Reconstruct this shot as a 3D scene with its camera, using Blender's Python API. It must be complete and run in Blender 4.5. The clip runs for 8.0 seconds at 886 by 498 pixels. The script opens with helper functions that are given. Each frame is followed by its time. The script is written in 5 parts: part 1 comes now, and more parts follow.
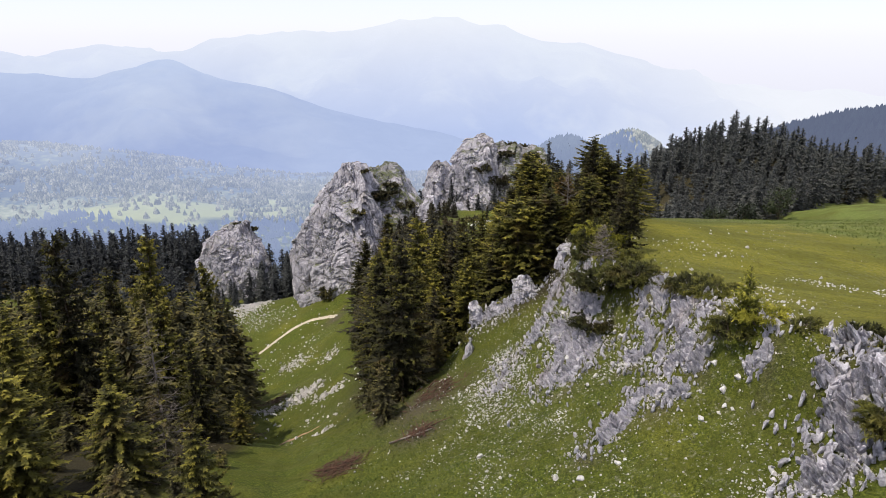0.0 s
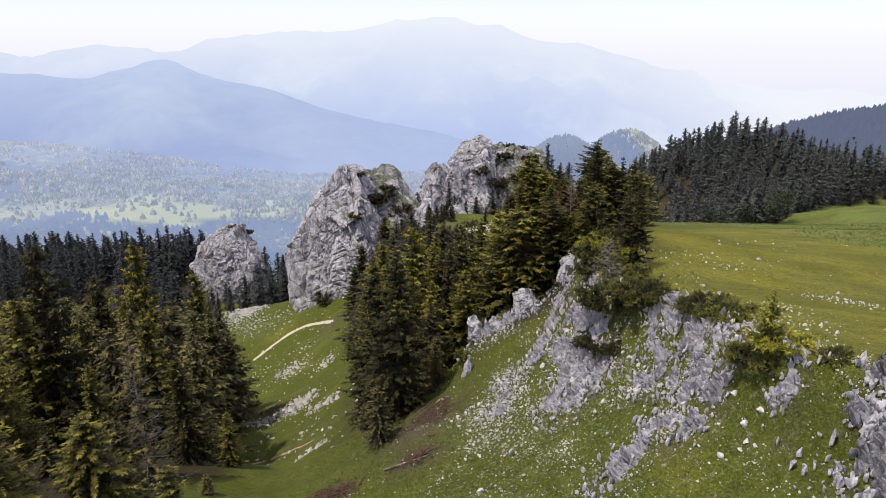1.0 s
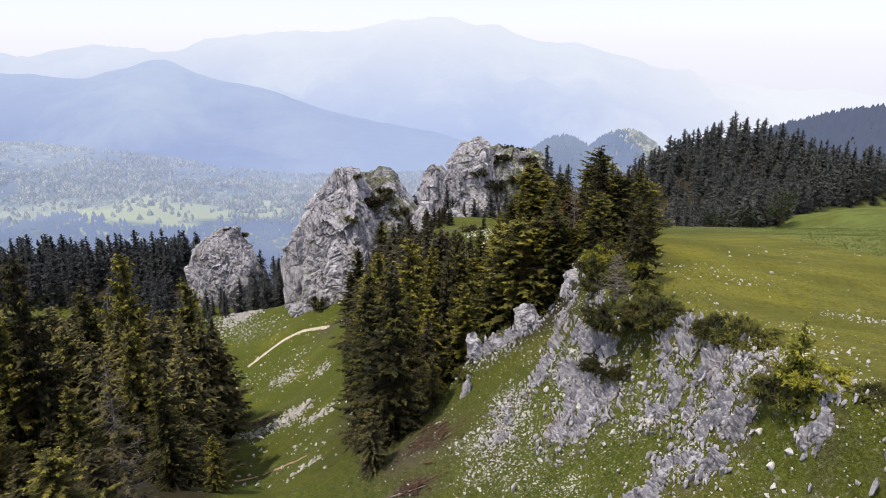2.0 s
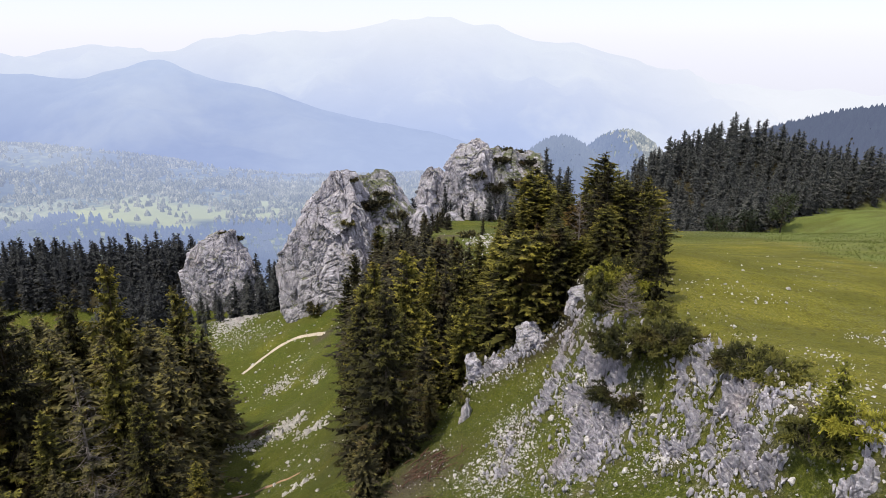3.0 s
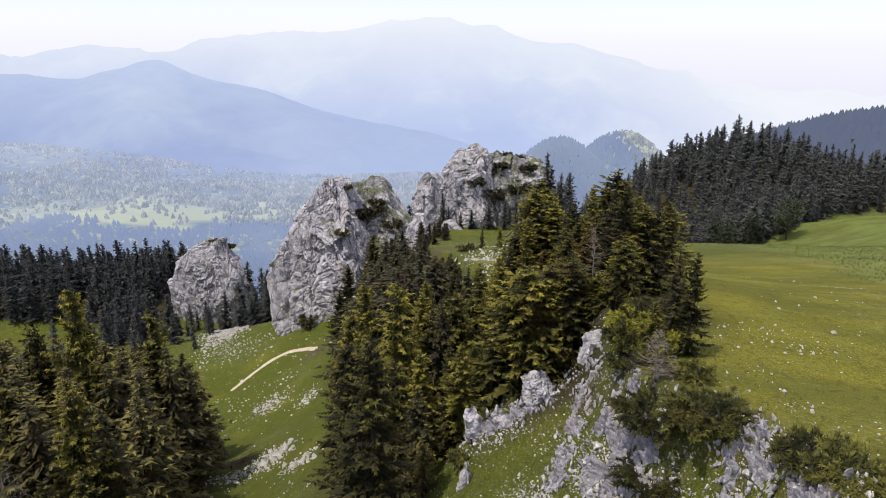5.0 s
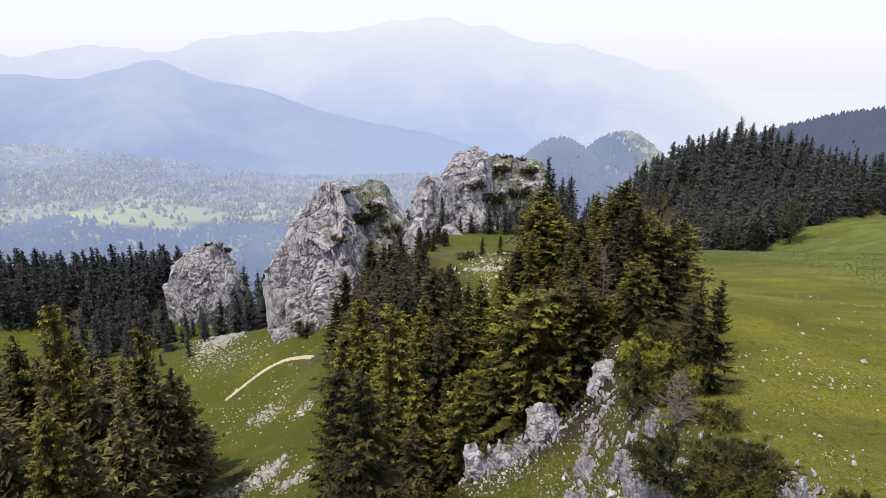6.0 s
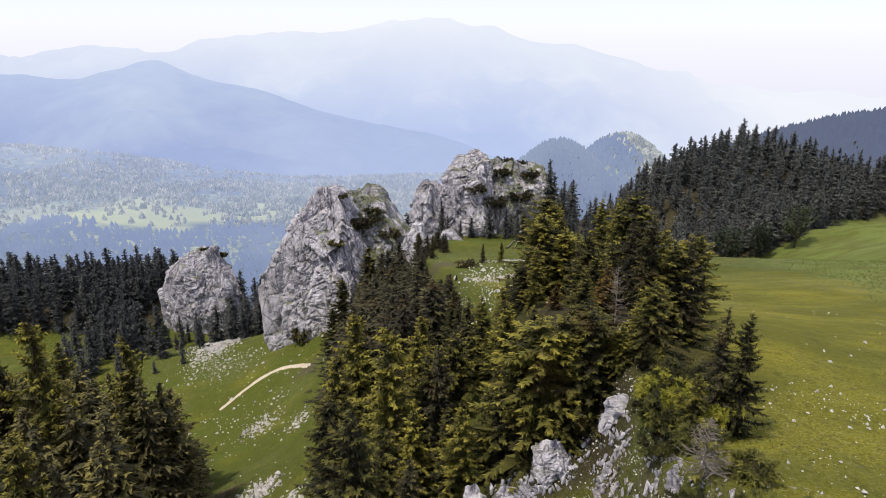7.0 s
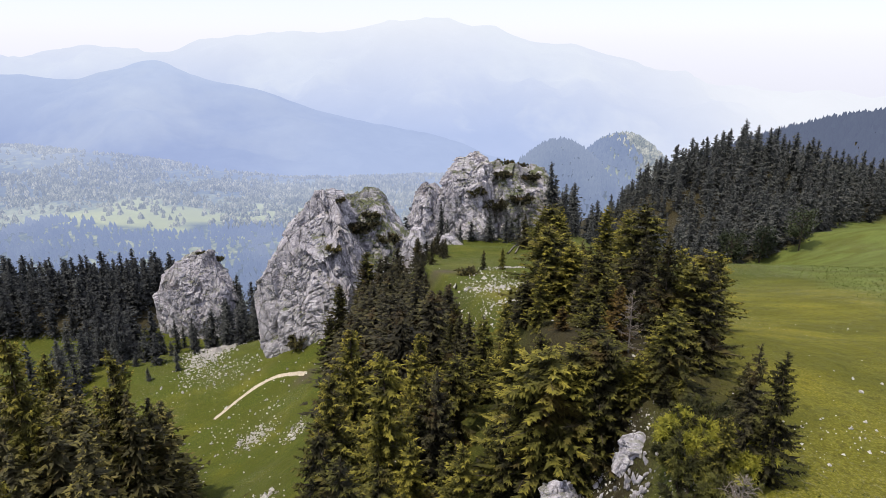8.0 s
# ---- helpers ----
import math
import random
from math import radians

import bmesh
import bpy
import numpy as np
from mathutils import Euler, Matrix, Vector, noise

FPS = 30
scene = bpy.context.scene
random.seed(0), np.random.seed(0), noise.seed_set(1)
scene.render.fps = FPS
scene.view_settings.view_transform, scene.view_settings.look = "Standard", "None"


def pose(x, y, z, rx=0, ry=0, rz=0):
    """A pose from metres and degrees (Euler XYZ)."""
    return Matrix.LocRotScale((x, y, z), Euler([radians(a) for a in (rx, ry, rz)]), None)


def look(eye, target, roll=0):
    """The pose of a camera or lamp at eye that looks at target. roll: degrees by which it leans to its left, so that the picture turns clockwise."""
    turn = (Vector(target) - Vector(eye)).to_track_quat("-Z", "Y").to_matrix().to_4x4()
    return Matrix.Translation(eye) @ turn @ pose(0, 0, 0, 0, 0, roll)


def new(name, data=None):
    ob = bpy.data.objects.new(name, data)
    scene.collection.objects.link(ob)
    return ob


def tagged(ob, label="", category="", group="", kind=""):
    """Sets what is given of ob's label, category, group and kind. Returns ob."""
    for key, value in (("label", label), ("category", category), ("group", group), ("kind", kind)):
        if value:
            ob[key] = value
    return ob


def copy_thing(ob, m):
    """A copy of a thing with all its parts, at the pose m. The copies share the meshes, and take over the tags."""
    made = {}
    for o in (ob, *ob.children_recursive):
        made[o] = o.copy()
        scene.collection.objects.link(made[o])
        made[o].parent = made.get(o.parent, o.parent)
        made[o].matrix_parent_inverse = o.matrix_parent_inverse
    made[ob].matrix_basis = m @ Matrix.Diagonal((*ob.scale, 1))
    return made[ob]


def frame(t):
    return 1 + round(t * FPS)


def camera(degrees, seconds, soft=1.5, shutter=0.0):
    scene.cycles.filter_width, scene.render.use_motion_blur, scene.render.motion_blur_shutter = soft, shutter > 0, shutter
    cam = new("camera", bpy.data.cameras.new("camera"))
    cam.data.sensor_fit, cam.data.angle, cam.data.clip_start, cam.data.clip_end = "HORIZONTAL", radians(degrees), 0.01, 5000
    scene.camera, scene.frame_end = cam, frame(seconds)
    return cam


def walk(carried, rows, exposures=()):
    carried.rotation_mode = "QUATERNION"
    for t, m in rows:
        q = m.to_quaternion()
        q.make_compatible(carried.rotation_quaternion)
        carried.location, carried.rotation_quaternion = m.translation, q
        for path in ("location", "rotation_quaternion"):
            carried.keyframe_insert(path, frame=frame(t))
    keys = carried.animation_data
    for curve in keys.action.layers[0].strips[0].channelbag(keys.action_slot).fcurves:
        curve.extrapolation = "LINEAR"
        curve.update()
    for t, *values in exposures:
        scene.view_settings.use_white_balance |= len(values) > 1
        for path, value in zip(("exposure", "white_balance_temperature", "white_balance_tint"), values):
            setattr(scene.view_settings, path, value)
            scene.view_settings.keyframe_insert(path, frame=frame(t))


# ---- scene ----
cam = camera(68, 8.0, soft=0.8)
# seconds, x, y, z, tilt, turn, lean
PATH = [
    (0, 0.000, 0.000, 30.000, 72.000, 0.000, 0.000),
    (0.5, 0.004, 1.570, 30.119, 72.004, -0.107, -0.008),
    (1, 0.019, 3.180, 30.226, 72.002, -0.210, -0.015),
    (1.5, 0.044, 4.840, 30.327, 71.998, -0.307, -0.020),
    (2, 0.079, 6.555, 30.427, 71.993, -0.395, -0.022),
    (2.5, 0.124, 8.330, 30.528, 71.989, -0.474, -0.021),
    (3, 0.179, 10.165, 30.634, 71.987, -0.542, -0.016),
    (3.5, 0.242, 12.059, 30.746, 71.989, -0.599, -0.007),
    (4, 0.311, 14.006, 30.865, 71.994, -0.645, 0.004),
    (4.5, 0.386, 15.999, 30.991, 72.002, -0.680, 0.019),
    (5, 0.463, 18.027, 31.124, 72.012, -0.706, 0.035),
    (5.5, 0.541, 20.077, 31.261, 72.025, -0.725, 0.052),
    (6, 0.617, 22.133, 31.400, 72.037, -0.737, 0.068),
    (6.5, 0.686, 24.177, 31.538, 72.047, -0.746, 0.081),
    (7, 0.747, 26.186, 31.670, 72.053, -0.755, 0.089),
    (7.5, 0.795, 28.136, 31.790, 72.052, -0.767, 0.090),
    (8, 0.825, 30.000, 31.894, 72.039, -0.786, 0.082),
]
walk(cam, [(t, pose(x, y, z, 0, 0, turn) @ pose(0, 0, 0, tilt, 0, 0) @ pose(0, 0, 0, 0, 0, lean)) for t, x, y, z, tilt, turn, lean in PATH])

# ---- world, sun: a bright sky behind thin white cloud ----
TO_SUN = Vector((-0.36, -0.20, 0.91)).normalized()
world = bpy.data.worlds.new("world")
scene.world = world
world.use_nodes = True
wn = world.node_tree
sky = wn.nodes.new("ShaderNodeTexSky")
sky.sky_type, sky.sun_disc = "NISHITA", False
sky.sun_elevation = math.asin(TO_SUN.z)
sky.sun_rotation = math.atan2(TO_SUN.x, TO_SUN.y)
sky.altitude, sky.air_density, sky.dust_density, sky.ozone_density = 1500, 1.0, 1.2, 1.0
veil = wn.nodes.new("ShaderNodeMix")
veil.data_type = "RGBA"
veil.inputs[0].default_value = 0.68
veil.inputs[7].default_value = (9.0, 9.1, 10.7, 1)
wn.links.new(sky.outputs[0], veil.inputs[6])
wn.links.new(veil.outputs[2], wn.nodes["Background"].inputs[0])
wn.nodes["Background"].inputs[1].default_value = 0.12
sun = new("sun", bpy.data.lights.new("sun", "SUN"))
sun.data.energy, sun.data.angle, sun.data.color = 4.2, radians(1.5), (1.0, 0.91, 0.77)
sun.matrix_world = look(TO_SUN * 200, (0, 0, 0))
scene.view_settings.exposure = 0.0


# ---- materials ----
def material(name):
    m = bpy.data.materials.new(name)
    m.use_nodes = True
    return m, m.node_tree, m.node_tree.nodes["Principled BSDF"]


def node(tree, kind, **values):
    n = tree.nodes.new(kind)
    for key, value in values.items():
        n.inputs[key.replace("_", " ")].default_value = value
    return n


def noise_tex(tree, coords, scale, detail=4.0, rough=0.55):
    n = node(tree, "ShaderNodeTexNoise", Scale=scale, Detail=detail, Roughness=rough)
    tree.links.new(coords, n.inputs["Vector"])
    return n.outputs["Fac"]


def ramp(tree, fac, stops):
    n = tree.nodes.new("ShaderNodeValToRGB")
    while len(n.color_ramp.elements) < len(stops):
        n.color_ramp.elements.new(0.5)
    for e, (at, c) in zip(n.color_ramp.elements, stops):
        e.position, e.color = at, (*c, 1) if len(c) == 3 else c
    tree.links.new(fac, n.inputs["Fac"])
    return n.outputs["Color"]


def mix(tree, fac, a, b, blend="MIX"):
    n = tree.nodes.new("ShaderNodeMix")
    n.data_type, n.blend_type = "RGBA", blend
    for value, i in ((fac, 0), (a, 6), (b, 7)):
        if isinstance(value, bpy.types.NodeSocket):
            tree.links.new(value, n.inputs[i])
        else:
            n.inputs[i].default_value = value if i == 0 else (*value, 1)
    return n.outputs[2]


def sums(tree, op, a, b=0.0, c=None):
    n = tree.nodes.new("ShaderNodeMath")
    n.operation = op
    n.use_clamp = op in ("MULTIPLY_ADD",)
    for value, i in ((a, 0), (b, 1), (c, 2)):
        if isinstance(value, bpy.types.NodeSocket):
            tree.links.new(value, n.inputs[i])
        elif value is not None:
            n.inputs[i].default_value = value
    return n.outputs[0]


def attribute(tree, name):
    n = tree.nodes.new("ShaderNodeAttribute")
    n.attribute_name = name
    return n.outputs["Fac"]


def bump(tree, height, strength, distance, bsdf):
    n = node(tree, "ShaderNodeBump", Strength=strength, Distance=distance)
    tree.links.new(height, n.inputs["Height"])
    tree.links.new(n.outputs[0], bsdf.inputs["Normal"])


def place_of(tree, local=False):
    if local:
        return tree.nodes.new("ShaderNodeTexCoord").outputs["Object"]
    return tree.nodes.new("ShaderNodeNewGeometry").outputs["Position"]


def grass_material():
    m, t, b = material("mountain_grass")
    p = place_of(t)
    big, mid, tiny = noise_tex(t, p, 0.09), noise_tex(t, p, 0.55, 5), noise_tex(t, p, 7.0, 6, 0.7)
    lush = ramp(t, tiny, [(0.32, (0.010, 0.018, 0.003)), (0.50, (0.056, 0.074, 0.008)), (0.70, (0.185, 0.20, 0.034))])
    dry = ramp(t, tiny, [(0.30, (0.100, 0.094, 0.007)), (0.50, (0.166, 0.152, 0.015)), (0.74, (0.34, 0.30, 0.065))])
    fern = ramp(t, tiny, [(0.30, (0.040, 0.066, 0.012)), (0.50, (0.125, 0.160, 0.036)), (0.74, (0.28, 0.31, 0.11))])
    dryness = sums(t, "MULTIPLY_ADD", attribute(t, "meadow"), 0.72, sums(t, "MULTIPLY_ADD", big, 2.0, -1.02))
    c = mix(t, dryness, lush, dry)
    c = mix(t, attribute(t, "fern"), c, fern)
    lie = t.nodes.new("ShaderNodeMapping")
    lie.inputs["Scale"].default_value = (0.55, 1.5, 1.0)
    t.links.new(p, lie.inputs["Vector"])
    hue = ramp(t, noise_tex(t, lie.outputs[0], 0.16, 4), [(0.42, (0, 0, 0)), (0.60, (1, 1, 1))])
    c = mix(t, sums(t, "MULTIPLY", hue, 0.6), c, (0.066, 0.072, 0.009))
    pale = ramp(t, mid, [(0.5, (0, 0, 0)), (0.72, (1, 1, 1))])
    c = mix(t, sums(t, "MULTIPLY", pale, 0.35), c, (0.12, 0.128, 0.032))
    dark = ramp(t, noise_tex(t, p, 1.7, 5, 0.65), [(0.52, (0, 0, 0)), (0.66, (1, 1, 1))])
    c = mix(t, sums(t, "MULTIPLY", dark, 0.5), c, (0.040, 0.040, 0.010))
    soil = ramp(t, tiny, [(0.3, (0.035, 0.028, 0.018)), (0.7, (0.12, 0.10, 0.07))])
    bare = sums(t, "MULTIPLY_ADD", attribute(t, "bare"), 1.0, sums(t, "MULTIPLY_ADD", mid, 1.2, -0.72))
    c = mix(t, sums(t, "MULTIPLY", bare, attribute(t, "bare")), c, soil)
    # dark needle litter in the woods; the same colour paints shade in the hollow
    litter_shade = ramp(t, tiny, [(0.3, (0.018, 0.014, 0.008)), (0.7, (0.055, 0.048, 0.022))])
    c = mix(t, attribute(t, "litter_shade"), c, litter_shade)
    grit = ramp(t, noise_tex(t, p, 3.1, 6, 0.75), [(0.56, (0, 0, 0)), (0.63, (1, 1, 1))])
    c = mix(t, sums(t, "MULTIPLY", grit, attribute(t, "stony")), c, (0.36, 0.34, 0.31))
    t.links.new(c, b.inputs["Base Color"])
    b.inputs["Roughness"].default_value = 0.95
    b.inputs["Specular IOR Level"].default_value = 0.15
    bump(t, sums(t, "ADD", tiny, mid), 0.65, 0.3, b)
    return m


def rock_material(name, scale=1.0, moss=0.6, steep=-1.0, bald=0.5, pale=1.0):
    m, t, b = material(name)
    p = place_of(t)
    sq = t.nodes.new("ShaderNodeMapping")
    sq.inputs["Scale"].default_value = (1.0, 1.0, 0.45)
    t.links.new(p, sq.inputs["Vector"])
    q = sq.outputs[0]
    big, mid, tiny = noise_tex(t, p, 0.22 / scale), noise_tex(t, q, 1.3 / scale, 6, 0.65), noise_tex(t, p, 9.0 / scale, 5, 0.7)
    c = ramp(t, mid, [(at, tuple(min(pale * v, 0.85) for v in rgb)) for at, rgb in ((0.25, (0.18, 0.172, 0.20)), (0.42, (0.375, 0.36, 0.40)), (0.58, (0.53, 0.51, 0.56)), (0.80, (0.72, 0.69, 0.74)))])
    c = mix(t, sums(t, "MULTIPLY", ramp(t, tiny, [(0.40, (1, 1, 1)), (0.60, (0, 0, 0))]), 0.32), c, (0.15, 0.145, 0.15))
    warm = ramp(t, big, [(0.56, (0, 0, 0)), (0.72, (1, 1, 1))])
    c = mix(t, sums(t, "MULTIPLY", warm, 0.35), c, (0.34, 0.255, 0.19))
    v = node(t, "ShaderNodeTexVoronoi", Scale=0.75 / scale)
    v.feature = "DISTANCE_TO_EDGE"
    wob = t.nodes.new("ShaderNodeVectorMath")
    wob.operation = "ADD"
    nz = node(t, "ShaderNodeTexNoise", Scale=1.1 / scale, Detail=3.0)
    t.links.new(q, nz.inputs["Vector"])
    t.links.new(q, wob.inputs[0])
    t.links.new(nz.outputs["Color"], wob.inputs[1])
    t.links.new(wob.outputs[0], v.inputs["Vector"])
    crack = ramp(t, v.outputs["Distance"], [(0.0, (1, 1, 1)), (0.05, (0, 0, 0))])
    c = mix(t, sums(t, "MULTIPLY", crack, 0.5), c, (0.09, 0.085, 0.08))
    up = t.nodes.new("ShaderNodeSeparateXYZ")
    t.links.new(t.nodes.new("ShaderNodeNewGeometry").outputs["Normal"], up.inputs[0])
    green = sums(t, "MULTIPLY_ADD", up.outputs[2], 2.0, steep)
    green = sums(t, "MULTIPLY", green, ramp(t, noise_tex(t, p, 0.8 / scale, 5), [(bald - 0.06, (0, 0, 0)), (bald + 0.06, (1, 1, 1))]))
    turf = ramp(t, tiny, [(0.3, (0.035, 0.050, 0.014)), (0.7, (0.12, 0.13, 0.04))])
    c = mix(t, sums(t, "MULTIPLY", green, moss), c, turf)
    t.links.new(c, b.inputs["Base Color"])
    b.inputs["Roughness"].default_value = 0.9
    b.inputs["Specular IOR Level"].default_value = 0.2
    h = sums(t, "ADD", mid, sums(t, "MULTIPLY", tiny, 0.35))
    h = sums(t, "SUBTRACT", h, sums(t, "MULTIPLY", crack, 0.3))
    bump(t, h, 0.75, 0.40 * scale, b)
    return m


def stone_material():
    m, t, b = material("pale_limestone")
    p = place_of(t)
    info = t.nodes.new("ShaderNodeObjectInfo")
    n = noise_tex(t, p, 5.0, 6, 0.7)
    c = ramp(t, n, [(0.3, (0.28, 0.27, 0.27)), (0.55, (0.58, 0.56, 0.55)), (0.8, (0.80, 0.78, 0.76))])
    c = mix(t, sums(t, "MULTIPLY", info.outputs["Random"], 0.4), c, (0.27, 0.25, 0.235))
    lichen = ramp(t, noise_tex(t, p, 2.1, 4), [(0.55, (0, 0, 0)), (0.68, (1, 1, 1))])
    c = mix(t, sums(t, "MULTIPLY", lichen, 0.5), c, (0.16, 0.15, 0.12))
    t.links.new(c, b.inputs["Base Color"])
    b.inputs["Roughness"].default_value = 0.9
    b.inputs["Specular IOR Level"].default_value = 0.2
    bump(t, n, 0.7, 0.12, b)
    return m


def leaf_material(name, dark, mid_c, tip_c, rust=0.0, see=0.18):
    m, t, b = material(name)
    p = place_of(t)
    info = t.nodes.new("ShaderNodeObjectInfo")
    n = noise_tex(t, p, 1.1, 3)
    # paler young growth, with lit outer and shaded inner foliage put into the colour
    f = sums(t, "MULTIPLY_ADD", attribute(t, "leaf_light"), 0.60, sums(t, "MULTIPLY", sums(t, "SUBTRACT", n, 0.42), 1.0))
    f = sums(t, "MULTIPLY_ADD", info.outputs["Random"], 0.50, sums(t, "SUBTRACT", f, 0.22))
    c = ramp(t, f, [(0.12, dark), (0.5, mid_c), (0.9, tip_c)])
    if rust:
        spot = ramp(t, noise_tex(t, p, 0.35, 3), [(0.56, (0, 0, 0)), (0.70, (1, 1, 1))])
        c = mix(t, sums(t, "MULTIPLY", spot, rust), c, (0.13, 0.075, 0.022))
    t.links.new(c, b.inputs["Base Color"])
    b.inputs["Roughness"].default_value = 0.75
    b.inputs["Specular IOR Level"].default_value = 0.25
    tr = t.nodes.new("ShaderNodeBsdfTranslucent")
    t.links.new(c, tr.inputs["Color"])
    ms = t.nodes.new("ShaderNodeMixShader")
    ms.inputs[0].default_value = see
    t.links.new(b.outputs[0], ms.inputs[1])
    t.links.new(tr.outputs[0], ms.inputs[2])
    t.links.new(ms.outputs[0], t.nodes["Material Output"].inputs[0])
    return m


def plain_material(name, lo, hi, scale=6.0, rough=0.9, depth=0.05):
    m, t, b = material(name)
    n = noise_tex(t, place_of(t), scale, 6, 0.65)
    t.links.new(ramp(t, n, [(0.3, lo), (0.7, hi)]), b.inputs["Base Color"])
    b.inputs["Roughness"].default_value = rough
    b.inputs["Specular IOR Level"].default_value = 0.2
    bump(t, n, 0.6, depth, b)
    return m


def haze_material(name, stops, scale, air, share, fine=0.02, mist=0.45, by_height=True, veil=None):
    """Far land; kilometres of bright air painted in as emission. air and share: near or low, far or high."""
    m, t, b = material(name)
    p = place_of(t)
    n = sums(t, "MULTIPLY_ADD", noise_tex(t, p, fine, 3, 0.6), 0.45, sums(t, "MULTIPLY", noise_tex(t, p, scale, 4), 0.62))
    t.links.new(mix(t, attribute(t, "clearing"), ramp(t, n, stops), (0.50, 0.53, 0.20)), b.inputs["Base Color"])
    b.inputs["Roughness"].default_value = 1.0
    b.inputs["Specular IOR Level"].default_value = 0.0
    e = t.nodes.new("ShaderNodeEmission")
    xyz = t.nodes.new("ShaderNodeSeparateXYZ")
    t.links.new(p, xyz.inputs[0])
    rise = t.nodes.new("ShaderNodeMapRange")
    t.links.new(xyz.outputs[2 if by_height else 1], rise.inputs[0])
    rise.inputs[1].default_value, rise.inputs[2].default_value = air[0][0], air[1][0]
    # pale mist patches painted into the glow
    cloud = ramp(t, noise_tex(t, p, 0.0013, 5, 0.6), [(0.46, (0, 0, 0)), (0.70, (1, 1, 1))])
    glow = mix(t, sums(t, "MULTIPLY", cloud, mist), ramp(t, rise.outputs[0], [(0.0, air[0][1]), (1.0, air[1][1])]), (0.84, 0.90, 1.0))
    # veil: painted haze that thickens along x
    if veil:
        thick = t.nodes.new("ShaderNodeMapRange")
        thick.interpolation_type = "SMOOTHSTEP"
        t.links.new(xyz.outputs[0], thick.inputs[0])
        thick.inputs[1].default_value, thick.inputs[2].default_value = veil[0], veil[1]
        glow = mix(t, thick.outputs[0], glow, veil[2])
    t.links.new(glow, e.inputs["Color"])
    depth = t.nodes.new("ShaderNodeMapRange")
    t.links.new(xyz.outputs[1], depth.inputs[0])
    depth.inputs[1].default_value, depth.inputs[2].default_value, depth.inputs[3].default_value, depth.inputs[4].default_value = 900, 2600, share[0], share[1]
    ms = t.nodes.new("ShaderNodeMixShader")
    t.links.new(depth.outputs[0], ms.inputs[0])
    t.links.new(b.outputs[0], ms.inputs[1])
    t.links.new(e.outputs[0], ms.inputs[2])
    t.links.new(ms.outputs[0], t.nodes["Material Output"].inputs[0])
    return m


GRASS = grass_material()
ROCK = rock_material("weathered_limestone", 1.0, 0.7, pale=1.1)
CRAG = rock_material("limestone_crag", 2.6, 0.9)
TURFED = rock_material("turfed_limestone", 2.6, 0.9, -0.15, 0.46)
STONE = stone_material()
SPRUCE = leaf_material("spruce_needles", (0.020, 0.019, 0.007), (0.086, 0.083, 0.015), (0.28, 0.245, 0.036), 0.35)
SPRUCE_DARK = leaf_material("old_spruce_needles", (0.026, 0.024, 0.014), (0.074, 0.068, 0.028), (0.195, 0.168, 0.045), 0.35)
# aerial haze over the farther forest put into a bluish, flattened needle colour
SPRUCE_HAZED = leaf_material("hazed_spruce_needles", (0.042, 0.045, 0.047), (0.080, 0.085, 0.082), (0.125, 0.128, 0.112))
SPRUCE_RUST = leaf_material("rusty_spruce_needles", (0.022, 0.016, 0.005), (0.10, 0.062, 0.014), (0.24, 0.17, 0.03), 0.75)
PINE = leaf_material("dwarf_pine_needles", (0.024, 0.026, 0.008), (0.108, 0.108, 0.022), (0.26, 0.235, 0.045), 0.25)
FRESH = leaf_material("fresh_shoots", (0.10, 0.105, 0.014), (0.26, 0.25, 0.030), (0.46, 0.42, 0.065))
BROADLEAF = leaf_material("broad_leaves", (0.010, 0.015, 0.008), (0.030, 0.040, 0.018), (0.07, 0.085, 0.035))
BARK = plain_material("spruce_bark", (0.035, 0.026, 0.020), (0.10, 0.08, 0.065), 5.0)
DEADWOOD = plain_material("grey_dead_wood", (0.10, 0.085, 0.075), (0.26, 0.225, 0.20), 4.0)
REDWOOD = plain_material("rusty_brushwood", (0.04, 0.022, 0.015), (0.13, 0.072, 0.05), 3.0)
TRAIL = plain_material("pale_trail_gravel", (0.30, 0.25, 0.19), (0.56, 0.49, 0.40), 2.2)
EARTH = plain_material("bare_orange_earth", (0.22, 0.13, 0.08), (0.42, 0.28, 0.19), 1.5)


# ---- small builders ----
def mesh_from(name, verts, faces, mat, smooth=False, **attrs):
    me = bpy.data.meshes.new(name)
    verts = np.asarray(verts, np.float32)
    faces = np.asarray(faces, np.int32)
    k = faces.shape[1]
    me.vertices.add(len(verts))
    me.vertices.foreach_set("co", verts.ravel())
    me.loops.add(faces.size)
    me.loops.foreach_set("vertex_index", faces.ravel())
    me.polygons.add(len(faces))
    me.polygons.foreach_set("loop_start", np.arange(0, faces.size, k, dtype=np.int32))
    me.polygons.foreach_set("use_smooth", np.full(len(faces), smooth))
    me.update(calc_edges=True)
    for key, values in attrs.items():
        me.attributes.new(key, "FLOAT", "POINT").data.foreach_set("value", np.asarray(values, np.float32))
    me.materials.append(mat)
    return me


def part(name, me, parent=None, label=""):
    ob = new(name, me)
    if parent is not None:
        ob.parent = parent
    return tagged(ob, label)


